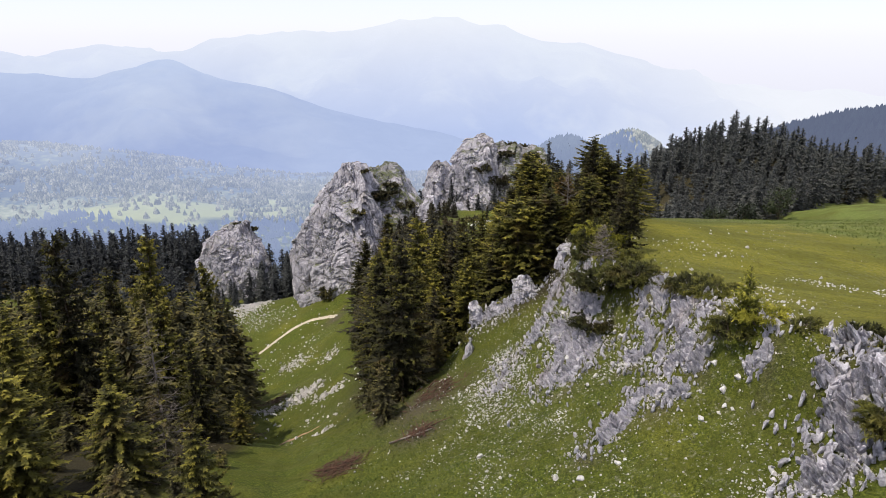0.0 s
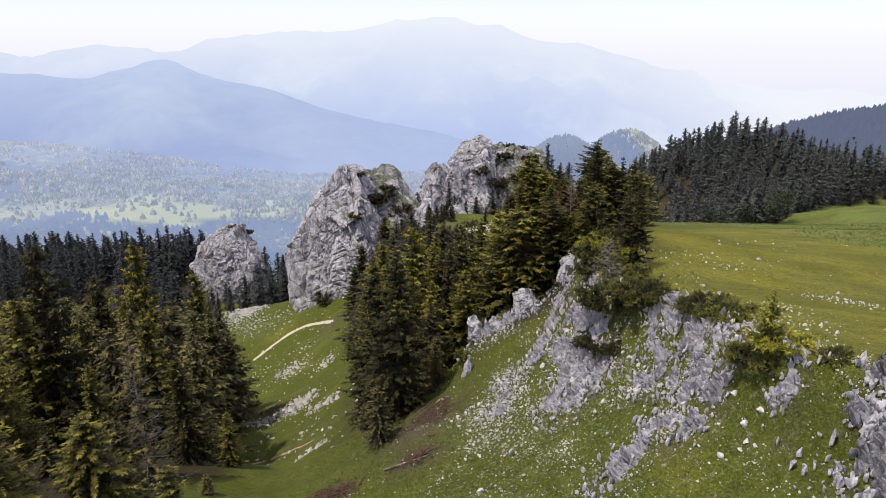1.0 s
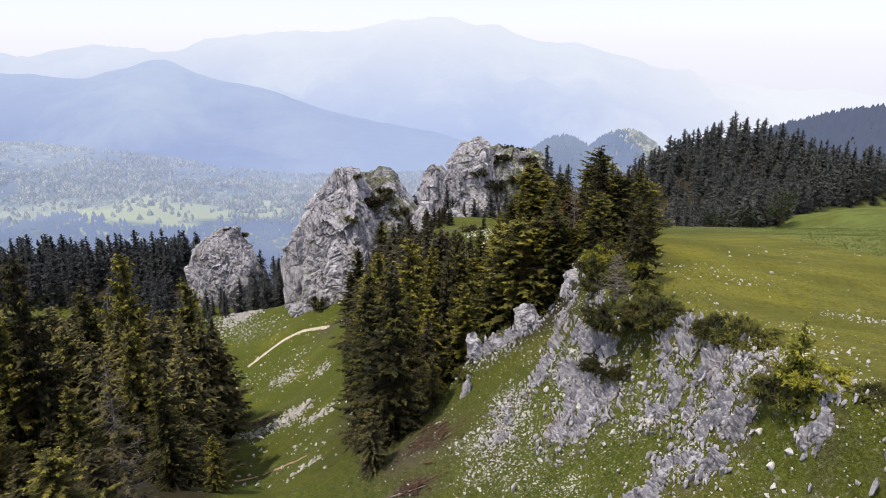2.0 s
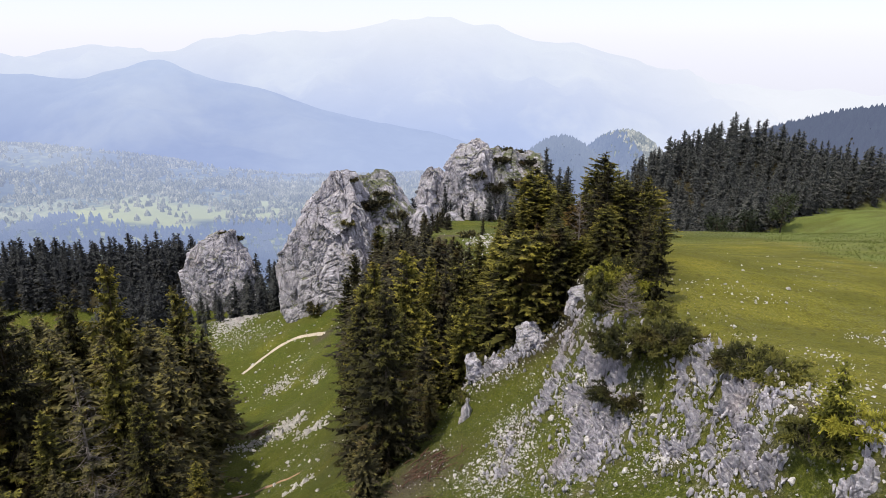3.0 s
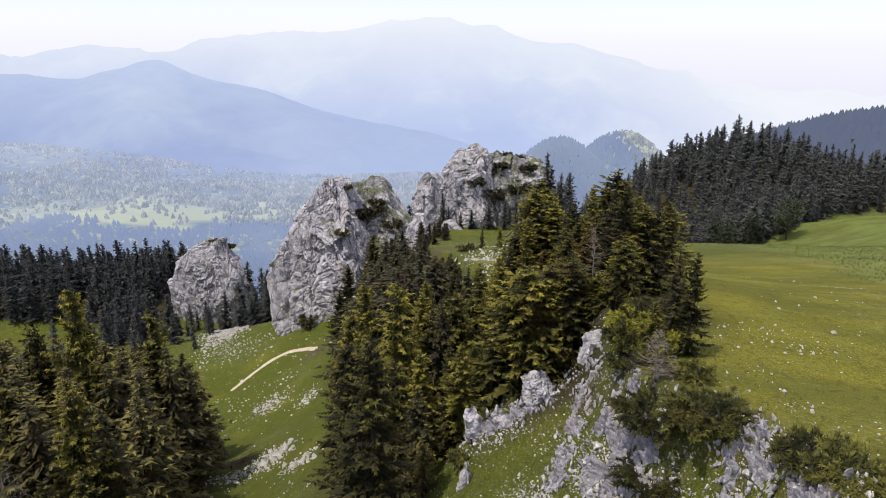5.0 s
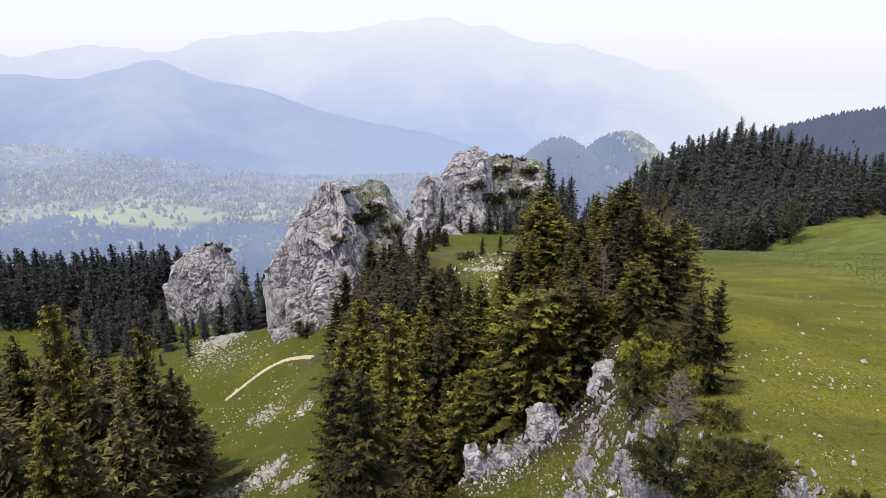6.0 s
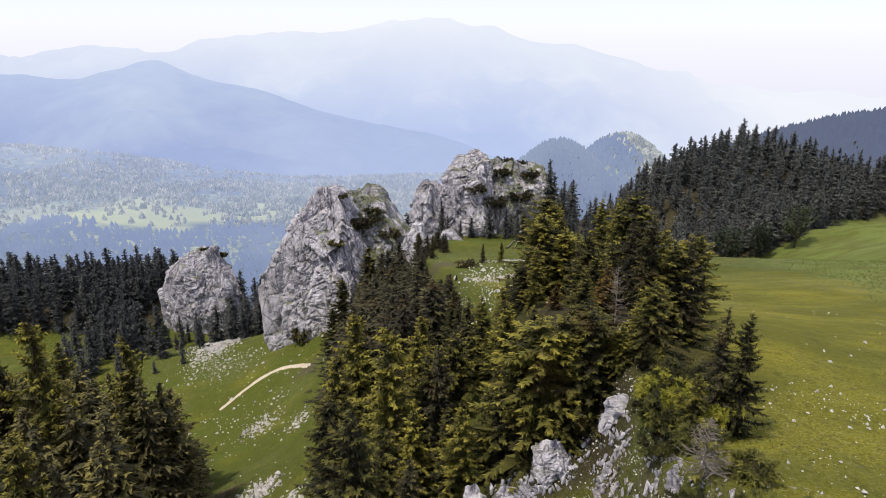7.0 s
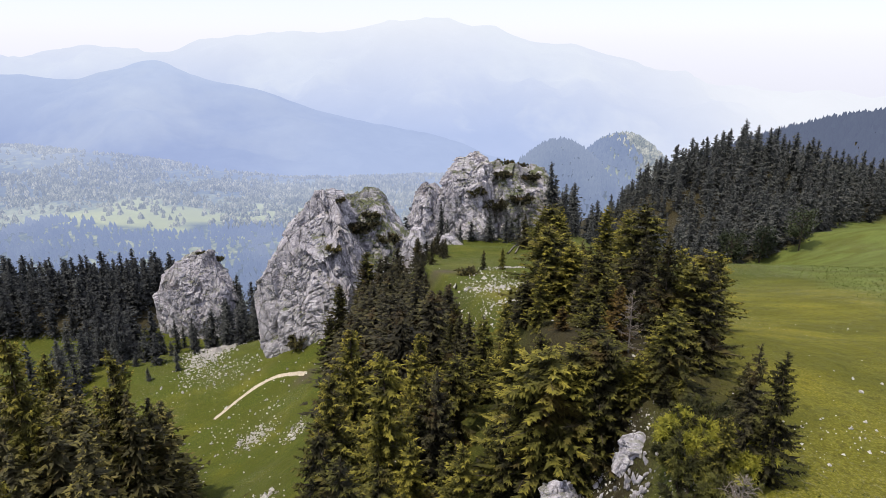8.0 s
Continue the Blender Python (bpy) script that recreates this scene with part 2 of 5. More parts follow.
def tube(points, radii, sides=6):
    """Vertices and quads of a tapered tube along points."""
    points = np.asarray(points, float)
    ahead = np.gradient(points, axis=0)
    ahead /= np.linalg.norm(ahead, axis=1)[:, None] + 1e-9
    side = np.cross(ahead, np.where(np.abs(ahead[:, 2:]) > 0.9, (1.0, 0, 0), (0, 0, 1.0)))
    side /= np.linalg.norm(side, axis=1)[:, None] + 1e-9
    above = np.cross(side, ahead)
    a = np.linspace(0, 2 * np.pi, sides, endpoint=False)
    ring = np.cos(a)[None, :, None] * side[:, None] + np.sin(a)[None, :, None] * above[:, None]
    v = (points[:, None] + ring * np.asarray(radii, float)[:, None, None]).reshape(-1, 3)
    i = np.arange(len(points) - 1)[:, None] * sides
    j = np.arange(sides)[None]
    n = (j + 1) % sides
    f = np.stack([i + j, i + n, i + sides + n, i + sides + j], -1).reshape(-1, 4)
    return v, f


def joined(pieces):
    """One list of vertices and faces from several."""
    vs, fs, n = [], [], 0
    for v, f in pieces:
        vs.append(v)
        fs.append(np.asarray(f) + n)
        n += len(v)
    return np.concatenate(vs), np.concatenate(fs)


def ground_at(x, y):
    return float(ground_z(np.array([x]), np.array([y]))[0])

# ---- terrain shape ----
def smooth01(v):
    v = np.clip(v, 0, 1)
    return v * v * (3 - 2 * v)


def hash01(ix, iy, iz, salt=0):
    """A repeatable random number for each lattice cell."""
    n = (ix.astype(np.int64) * 73856093) ^ (iy.astype(np.int64) * 19349663) ^ (iz.astype(np.int64) * 83492791) ^ (salt * 2654435761)
    n = (n ^ (n >> 13)) * 1274126177
    n = (n ^ (n >> 16)) & 0x7FFFFFFF
    return n / 0x7FFFFFFF


def vnoise(p, salt=0):
    """Smooth value noise from -1 to 1 at points p (n, 3)."""
    b = np.floor(p)
    f = p - b
    u = f * f * (3 - 2 * f)
    b = b.astype(np.int64)
    out = 0
    for dx in (0, 1):
        for dy in (0, 1):
            for dz in (0, 1):
                w = np.where(dx, u[:, 0], 1 - u[:, 0]) * np.where(dy, u[:, 1], 1 - u[:, 1]) * np.where(dz, u[:, 2], 1 - u[:, 2])
                out = out + w * hash01(b[:, 0] + dx, b[:, 1] + dy, b[:, 2] + dz, salt)
    return out * 2 - 1


def fbm(p, octaves=4, salt=0):
    out, a = 0, 1.0
    for k in range(octaves):
        out = out + a * vnoise(p * 2.03**k + 17.3 * k, salt + k)
        a *= 0.5
    return out


def cells(p, salt=0):
    """Voronoi cells: nearest distance, gap to the second nearest, and a random number of the cell."""
    b = np.floor(p).astype(np.int64)
    f1, f2, rnd = np.full(len(p), 9.0), np.full(len(p), 9.0), np.zeros(len(p))
    for dx in (-1, 0, 1):
        for dy in (-1, 0, 1):
            for dz in (-1, 0, 1):
                c = b + np.array((dx, dy, dz))
                q = c + np.stack([hash01(c[:, 0], c[:, 1], c[:, 2], salt + s) for s in (1, 2, 3)], 1)
                d = np.linalg.norm(p - q, axis=1)
                r = hash01(c[:, 0], c[:, 1], c[:, 2], salt + 4)
                near = d < f1
                f2 = np.where(near, f1, np.minimum(f2, d))
                rnd = np.where(near, r, rnd)
                f1 = np.where(near, d, f1)
    return f1, f2 - f1, rnd


def eased(v, knots, spread):
    """A line through knots, with rounded corners."""
    ks, vs = zip(*knots)
    return sum(np.interp(v + spread * o, ks, vs) for o in (-1, -0.5, 0, 0.5, 1)) / 5


RIM = [(-60, 38), (0, 31), (20, 25), (30, 21), (35, 17.6), (41, 17.6), (46, 16.3), (52, 13.2), (60, 14), (67, 13.6), (80, 11), (100, 9), (140, 6), (160, 0), (195, 0), (215, 6), (300, 6)]
BROW = [(-60, 27), (0, 20), (30, 15.3), (42, 13.6), (50, 12), (62, 11.4), (75, 11.3), (92, 4.5), (129, -7), (185, -22), (243, -27), (266, -34), (300, -55), (400, -115), (600, -225), (1000, -340), (1600, -410), (3000, -430)]
BROW_EAST = [(-60, 27), (0, 20), (30, 15.3), (42, 13.6), (50, 12), (62, 11.4), (75, 11.3), (92, 4.5), (129, -7), (185, -22), (266, -41), (330, -49), (400, -58), (480, -85), (700, -160), (1100, -230), (1600, -380), (3000, -430)]


DEPTH = [(-60, 20), (20, 18), (34, 19), (45, 27), (54, 31), (64, 33), (73, 56), (80, 56), (100, 54), (115, 50), (140, 54), (158, 53), (169, 49), (190, 38), (209, 37), (231, 46), (320, 40)]
LANE = [(0, 0), (40, -8), (69, -14), (78, -19), (98, -25), (114, -31), (140, -40), (170, -52)]


def ground_z(x, y, fine=True):
    x, y = np.asarray(x, float), np.asarray(y, float)
    rim = eased(y, RIM, 3)
    d = rim - x
    east = smooth01((x - 55) / 80)
    brow = eased(y, BROW, 8) * (1 - east) + eased(y, BROW_EAST, 8) * east
    # the slope and its low cliff below the rim
    edge = smooth01((y - 15) / 12) * (1 - smooth01((y - 66) / 14))
    cliff = 3.2 * smooth01(d / 3.4) * edge + 1.2 * smooth01(d / 6) * (1 - edge)
    drop = cliff + eased(y, DEPTH, 8) * (1 - np.exp(-np.maximum(d - 1, 0) / 33))
    drop = np.where(d > 0, drop, 0)
    z = brow - drop
    # the ground rises again west of the grassy lane
    west = np.maximum(eased(y, LANE, 5) - 4 - x, 0)
    z = z + 14 * (1 - np.exp(-west / 26)) * smooth01((y - 15) / 30) * (1 - smooth01((y - 105) / 40))
    # meadow falls gently to the east, hill beyond it to the right
    m = np.maximum(-d, 0)
    z = z - 0.12 * np.minimum(m, 40) * smooth01((y - 20) / 30) * (1 - smooth01((y - 60) / 60))
    z = z + 20 * np.exp(-(((x - 178) / 46) ** 2) - ((y - 402) / 66) ** 2)
    # the ground falls away behind the meadow, then climbs the wooded hill
    z = z - 17 * smooth01((y - 150) / 130) * smooth01((x - 35) / 30) * (1 - smooth01((x - 105) / 90)) * (1 - smooth01((y - 320) / 60))
    z = z - 11 * smooth01((y - 285) / 45) * smooth01((x - 145) / 35) * (1 - smooth01((y - 345) / 40))
    z = z - 7 * smooth01((y - 198) / 30) * smooth01((x + 14) / 10) * (1 - smooth01((x - 28) / 12)) * (1 - smooth01((y - 270) / 20))
    # a rocky spur under the grove
    z = z + 3.2 * np.exp(-(((x - 4.6) / 4) ** 2) - ((y - 61.8) / 3.4) ** 2)
    z = z + 17 * smooth01((-50 - x) / 70) * smooth01((y - 225) / 60) * (1 - smooth01((y - 345) / 70))
    # wooded hills farther out
    z = z + 128 * np.exp(-(((x - 720) / 340) ** 2) - ((y - 1050) / 330) ** 2)
    if fine:
        p = np.stack([x.ravel(), y.ravel(), 0 * x.ravel()], 1)
        flat = np.where(d < 0, 0.6, 1.0)
        near = 1 - smooth01((np.hypot(x, y) - 250) / 200)
        z = z + (0.35 * fbm(p / 9, 3, 5).reshape(x.shape) * flat + 0.12 * fbm(p / 1.7, 3, 9).reshape(x.shape) * flat) * near
        z = z + 1.5 * fbm(p / 60, 3, 11).reshape(x.shape) * smooth01((y - 90) / 60)
    return z

# ---- the ground ----
def spread(*runs):
    """A line of coordinates: runs of (from, to, first step, last step)."""
    out = []
    for a, b, s0, s1 in runs:
        v = a
        while v < b:
            out.append(v)
            v += s0 + (s1 - s0) * (v - a) / (b - a)
    out.append(runs[-1][1])
    return np.array(out)


def sheet(name, xs, ys, height, mat, **attrs):
    gx, gy = np.meshgrid(xs, ys)
    gz = height(gx, gy)
    v = np.stack([gx, gy, gz], -1).reshape(-1, 3)
    nx = len(xs)
    i = (np.arange(len(ys) - 1)[:, None] * nx + np.arange(nx - 1)[None]).ravel()
    f = np.stack([i, i + 1, i + nx + 1, i + nx], 1)
    return mesh_from(name, v, f, mat, True, **{k: fn(gx.ravel(), gy.ravel()) for k, fn in attrs.items()})


def ground_height(x, y):
    sunk = 90 * smooth01((y - 560) / 250) * (1 - smooth01((x - 250) / 150)) + 400 * smooth01((y - 1500) / 700)
    return ground_z(x, y) - sunk


def meadow_mask(x, y):
    return smooth01((x - eased(y, RIM, 3) + 2) / 4) * (1 - smooth01((y - 118) / 25))


def fern_mask(x, y):
    p = np.stack([x, y, 0 * x], 1)
    return smooth01((x - 46 - 0.24 * (y - 68) + 3.5 * vnoise(p / 9, 3)) / 6) * smooth01((y - 52) / 12) * (0.72 + 0.28 * vnoise(p / 5, 8))


def bare_mask(x, y):
    p = np.stack([x, y, 0 * x], 1)
    out = 0.75 * near_rib(x, y, 1.7) * smooth01(vnoise(p / 1.2, 19) + 0.6)
    for cx, cy, r in ((-2, 52, 5), (-2, 46.5, 3), (-8.4, 46, 2.5), (-31, 173, 4), (2.8, 153, 5), (-34.9, 117.8, 4), (17.6, 37, 1.5)):
        out = np.maximum(out, np.exp(-(((x - cx) ** 2 + (y - cy) ** 2) / r**2)))
    return out


def litter_shade_mask(x, y):
    p = np.stack([x / 7, y / 7, 0 * x], 1)
    n = 3 * vnoise(p, 51)
    wood = smooth01((lane_edge(y) - x + n) / 4) * (1 - smooth01((y - 143 + n) / 8))
    west = smooth01((-70 - x + n) / 6) * smooth01((y - 242 + n) / 5)
    east = smooth01((y - forest_edge(x) + n) / 5) * smooth01((x - 34) / 8)
    # shade under the overhanging trees, painted on the ground
    hollow = np.exp(-(((x - 8) / 4.6) ** 4) - ((y - 62.6) / 3.2) ** 4)
    grove = np.exp(-(((x + 7) / 8) ** 4) - ((y - 105) / 34) ** 4) * 0.8 + np.exp(-(((x - 13) / 8) ** 4) - ((y - 74) / 13) ** 4) + np.exp(-(((x - 20) / 5) ** 4) - ((y - 108) / 24) ** 4)
    return np.clip(wood + west + east + hollow + np.minimum(grove, 1), 0, 1)


def lane_edge(y):
    """The wood's eastern edge beside the grassy lane."""
    return np.interp(y, (10, 42, 60, 85, 112, 140, 165, 197, 230), (-13, -16.5, -21.5, -29, -36, -44, -55, -69, -78))


def forest_edge(x):
    """The southern edge of the eastern forest."""
    return np.interp(x, (20, 36, 60, 90, 115, 135, 155, 180, 200, 240, 300), (215, 222, 246, 270, 284, 286, 292, 318, 336, 356, 390))


def stony_mask(x, y):
    p = np.stack([x / 11, y / 11, 0 * x], 1)
    out = 0.5 * smooth01(vnoise(p, 71) * 1.5 - 0.1) * smooth01((y - 30) / 60) + 0.25 * meadow_mask(x, y) * smooth01(vnoise(p * 2.1, 73) * 2 - 0.3)
    out = np.maximum(out, 0.55 * np.exp(-(((x - 13) / 6) ** 2) - ((y - 40) / 14) ** 2))
    for cx, cy, rx, ry in ((-27, 112, 4, 5), (-20, 103, 3, 3), (-38.7, 155, 4, 4), (-28, 148, 3, 3), (-66, 210, 6, 14), (-58, 190, 8, 6), (14, 128, 10, 9), (-33, 110, 3, 3), (5, 42, 5, 8)):
        out = np.maximum(out, np.exp(-(((x - cx) / rx) ** 2) - ((y - cy) / ry) ** 2))
    return out


RIBS = [
    ([(11.9, 55.5), (11.2, 51.5), (10.0, 47), (8.6, 42.5)], 1.9, 1.0),
    ([(12.9, 51.5), (11.8, 48), (10.6, 44.5)], 1.3, 0.8),
    ([(16.8, 47.6), (15.7, 45), (14.6, 43), (13.0, 40.6)], 1.5, 0.9),
    ([(17.5, 43.0), (16.2, 41.0), (14.4, 39)], 1.2, 0.9),
    ([(17.5, 39.6), (15.8, 38.2), (14.2, 36.4)], 1.1, 0.9),
    ([(14.4, 37.0), (12.4, 36.3), (10.4, 35), (8.4, 33.0)], 1.05, 0.8),
    ([(19.4, 34.8), (18.5, 33.6), (17.0, 32.3)], 0.8, 0.8),
    ([(21.6, 30.6), (20.2, 29.3), (18.6, 28.2)], 1.5, 1.5),
    ([(21.6, 27.6), (19.8, 27.2), (18.2, 26.2), (16.6, 24.6)], 1.4, 1.5),
    ([(3.2, 61.5), (5.4, 60.4), (7.6, 61.4), (9.8, 62.4)], 1.3, 0.9),
    ([(5.6, 51.5), (5.0, 49), (4.4, 47)], 0.9, 0.6),
    ([(11.7, 60.4), (10.8, 58.4), (9.8, 56.0), (8.4, 53.2), (6.8, 51.0)], 0.9, 0.7),
    ([(12.4, 47.2), (9.6, 45.8), (7.2, 44.4)], 1.7, 0.6),
    ([(16.2, 36.9), (14.8, 35.2), (13.0, 34.7)], 0.8, 1.0),
]
RIB_SPOTS = np.array([[np.interp(u, range(len(line)), [p[a] for p in line]) for a in (0, 1)] for line, width, height in RIBS for u in np.arange(0, len(line) - 0.9, 0.15)])


def near_rib(x, y, reach):
    """1 on a rocky rib, falling to 0 away from it."""
    out = np.zeros(len(x))
    ok = (x > 0) & (x < 26) & (y > 18) & (y < 70)
    if ok.any():
        d = ((x[ok, None] - RIB_SPOTS[None, :, 0]) ** 2 + (y[ok, None] - RIB_SPOTS[None, :, 1]) ** 2).min(1)
        out[ok] = np.exp(-d / reach**2)
    return out


ground = new("ground", sheet(
    "ground",
    spread((-4800, -400, 400, 40), (-400, -60, 30, 2.0), (-60, -8, 2.0, 0.35), (-8, 30, 0.3, 0.3), (30, 70, 0.4, 1.5), (70, 400, 1.6, 20), (400, 4800, 20, 400)),
    spread((-400, 0, 60, 3), (0, 22, 2, 0.4), (22, 75, 0.32, 0.4), (75, 260, 0.6, 3), (260, 700, 3, 25), (700, 4800, 25, 400)),
    ground_height, GRASS, meadow=meadow_mask, fern=fern_mask, bare=bare_mask, stony=stony_mask, litter_shade=litter_shade_mask))
tagged(ground, "steep grassy mountain slope with stones and bare earth", "ground", kind="structure")


def ribbon(name, line, width, mat, label, lift=0.07):
    """A path along the ground, its edges sunk into the grass."""
    pts = np.array(line, float)
    s = np.linspace(0, len(pts) - 1, 60)
    c = np.stack([eased(s, list(enumerate(pts[:, k])), 0.4) for k in (0, 1)], 1)
    t = np.gradient(c, axis=0)
    t /= np.linalg.norm(t, axis=1)[:, None]
    n = np.stack([-t[:, 1], t[:, 0]], 1)
    rnd = random.Random(4)
    rows = []
    for k, o in enumerate(np.linspace(-1, 1, 7)):
        w = width * (1 + 0.25 * vnoise(np.stack([s * 2, s * 0 + k * 0.3, s * 0], 1), 6)) * (0.4 + 0.6 * np.minimum(1, (s + 0.3)))
        xy = c + n * (o * w / 2)[:, None]
        z = ground_z(xy[:, 0], xy[:, 1]) + lift * (1 - 2.2 * abs(o) ** 4)
        rows.append(np.c_[xy, z])
    v = np.stack(rows, 1).reshape(-1, 3)
    i = (np.arange(59)[:, None] * 7 + np.arange(6)[None]).ravel()
    ob = new(name, mesh_from(name, v, np.stack([i, i + 1, i + 8, i + 7], 1), mat, True))
    return tagged(ob, label, "path", kind="structure")


ribbon("trail", [(-53.5, 170.8), (-52, 173), (-46.4, 178.4), (-42.5, 180.3), (-39.3, 181.4), (-34.5, 179), (-30.4, 174)], 1.7, TRAIL, "pale trodden gravel trail across the grassy slope", 0.12)
ribbon("footpath", [(-30, 87), (-28, 88.5), (-26, 90), (-22, 88), (-18, 86)], 0.8, EARTH, "narrow bare earth footpath in the grass", 0.06)


# ---- rocks ----
def crag_mesh(name, rows, around, up, mat, rough, seed, block=3.0, tall=1.6, power=2.8, chisel=10, jag=0.0):
    """A rock tower from rows of (z, west, east, south, north), broken into blocks and flutes."""
    rows = np.array(rows, float)
    zs = np.linspace(rows[0, 0], rows[-1, 0], up)
    west, east, south, north = (np.interp(zs, rows[:, 0], rows[:, k]) for k in (1, 2, 3, 4))
    a = np.linspace(0, 2 * np.pi, around, endpoint=False)
    ca, sa = np.cos(a), np.sin(a)
    ux, uy = np.sign(ca) * np.abs(ca) ** (2 / power), np.sign(sa) * np.abs(sa) ** (2 / power)
    cap = np.array([1.0] * up + [0.85, 0.6, 0.3, 0.02])
    idx = np.r_[np.arange(up), [up - 1] * 4]
    cx, cy = (west + east)[idx] / 2, (south + north)[idx] / 2
    rx, ry = (east - west)[idx] / 2 * cap, (north - south)[idx] / 2 * cap
    v = np.stack([cx[:, None] + rx[:, None] * ux, cy[:, None] + ry[:, None] * uy, np.broadcast_to(zs[idx][:, None], (up + 4, around))], -1).reshape(-1, 3)
    out = np.stack([np.broadcast_to(ux, (up + 4, around)), np.broadcast_to(uy, (up + 4, around)), np.zeros((up + 4, around))], -1).reshape(-1, 3)
    k = np.repeat(np.r_[np.zeros(up), [0.3, 0.6, 0.85, 1.0]], around)
    out[:, 2] += k
    out[:, :2] *= (1 - k)[:, None]
    out /= np.linalg.norm(out, axis=1)[:, None] + 1e-9
    mid = np.array([cx.mean(), cy.mean(), zs.mean()])
    half = np.array([np.ptp(v[:, 0]), np.ptp(v[:, 1]), np.ptp(v[:, 2])]) / 2
    rs = np.random.RandomState(seed)
    for _ in range(chisel):
        w = rs.normal(0, 1, 3) * (1, 1, 0.45)
        w[2] = abs(w[2])
        w /= np.linalg.norm(w)
        reach = (v - mid) @ w
        over = np.maximum(reach - np.percentile(reach, rs.uniform(88, 97)), 0)
        v = v - 0.85 * over[:, None] * w
    if jag:
        v[:, 2] += jag * vnoise(np.c_[v[:, :2] / (1.1 * block), 0 * k + seed], seed) * smooth01((v[:, 2] - zs[0]) / np.ptp(zs) * 2.2 - 1.0)
    q = (v + v[:, 2:] * np.array((0.22, 0.06, 0))) / np.array((block, block, block * tall)) + seed * 7.7
    warp = np.stack([vnoise(q * 1.3, 30 + s) for s in range(3)], 1) * 0.45
    f1, gap, cell = cells(q + warp, seed)
    g1, gap2, cell2 = cells((q + warp) * 2.7, seed + 50)
    h1, gap3, cell3 = cells((q + warp) * 6.5, seed + 90)
    d = rough * (0.95 * (cell - 0.5) - 0.40 * np.exp(-gap / 0.05) + 0.42 * (cell2 - 0.5) - 0.22 * np.exp(-gap2 / 0.07) + 0.18 * (cell3 - 0.5) - 0.13 * np.exp(-gap3 / 0.10) + 0.8 * fbm(q * 0.5, 3, 60))
    v = v + out * d[:, None]
    v[:, 2] += 0.25 * rough * fbm(q * 1.1, 2, 80)
    n = up + 4
    i = np.arange(n - 1)[:, None] * around
    j = np.arange(around)[None]
    j1 = (j + 1) % around
    f = np.stack([i + j, i + j1, i + around + j1, i + around + j], -1).reshape(-1, 4)
    return mesh_from(name, v, f, mat)


def crag(name, rows, around, up, mat, rough, seed, label, **kw):
    return tagged(new(name, crag_mesh(name, rows, around, up, mat, rough, seed, **kw)), label, "rock")


def crag_group(label, *pieces):
    """A crag of several masses: each (name, rows, around, up, material, roughness, seed, options)."""
    root = tagged(new("rock_crag"), label, "rock")
    return root, [part(name, crag_mesh(name, rows, around, up, mat, rough, seed, **kw), root) for name, rows, around, up, mat, rough, seed, kw in pieces]


main_crag, main_rocks = crag_group(
    "tall pale grey limestone crag with cracks and a turfed shoulder",
    ("buttress", [(-66, -50, -6, 188, 226), (-50, -49, -8, 189, 222), (-42, -50, -10, 190, 220), (-33, -49.5, -13, 192, 218), (-26, -45.5, -17, 194, 216), (-19, -41.5, -19, 197, 214), (-13.5, -39, -20, 199, 213), (-10.0, -37.5, -22, 201, 211)], 340, 160, CRAG, 2.2, 3, dict(block=5.0, tall=2.4, jag=1.6, chisel=16)),
    ("shoulder", [(-60, -32, 0, 198, 236), (-40, -31, -2, 200, 232), (-28, -30, -5, 204, 229), (-20, -29.5, -8, 208, 226), (-16, -29, -11.5, 211, 224), (-12.5, -28, -13, 212, 222), (-10.8, -27, -15, 213, 221)], 240, 100, TURFED, 2.0, 6, dict(block=4.5, tall=2.2, jag=1.4, chisel=14)))
twin_crag, twin_rocks = crag_group(
    "broken limestone crag with a jagged tower and dwarf shrubs",
    ("tower", [(-46, -3, 28, 238, 272), (-30, -1, 25, 239, 266), (-22, 1, 22.5, 242, 264), (-15, 2.5, 21, 244, 262), (-10, 7, 22, 246, 261), (-7.5, 11, 21, 248, 258), (-6, 14, 20, 250, 257)], 240, 130, CRAG, 2.4, 8, dict(block=4.0, tall=2.8, jag=2.0, chisel=14)),
    ("shoulder", [(-46, 16, 50, 240, 275), (-26, 18, 46, 243, 272), (-18, 19, 43, 245, 268), (-14, 20.5, 39, 247, 265), (-12, 21, 33, 250, 262), (-10.2, 22, 27, 252, 260)], 240, 100, TURFED, 2.4, 10, dict(block=4.6, tall=2.0, jag=2.6)))
crag("rock_crag", [(-50, -10, 9, 243, 262), (-32, -9, 8, 244, 260), (-21, -7, 6.5, 246, 258), (-15.5, -4.5, 4.5, 248, 256)],
     150, 80, CRAG, 1.6, 12, "slender limestone pinnacle beside a crag", block=4.0, tall=2.2, jag=1.6)
west_crag = crag("rock_crag", [(-80, -101, -64, 235, 262), (-64, -98, -68, 237, 260), (-54, -97, -69, 239, 258), (-47, -94, -70, 241, 256), (-43, -90, -72, 243, 254), (-40, -85, -76, 245, 252)],
                 220, 100, CRAG, 1.7, 15, "rounded pale limestone rock among dark spruces", block=5.0, tall=1.4, power=2.4, jag=1.6)
crag("rock_crag", [(-40, -2, 12, 205, 222), (-27, 0, 11, 206, 220), (-23, 3, 9, 208, 217)], 90, 40, CRAG, 1.3, 18, "low limestone ledge below a crag", block=4)
crag("rock_crag", [(-40, -10, 2, 196, 212), (-24, -8, 0, 198, 210), (-19, -6, -2, 200, 207)], 90, 40, CRAG, 1.3, 21, "low limestone ledge below a crag", block=4)


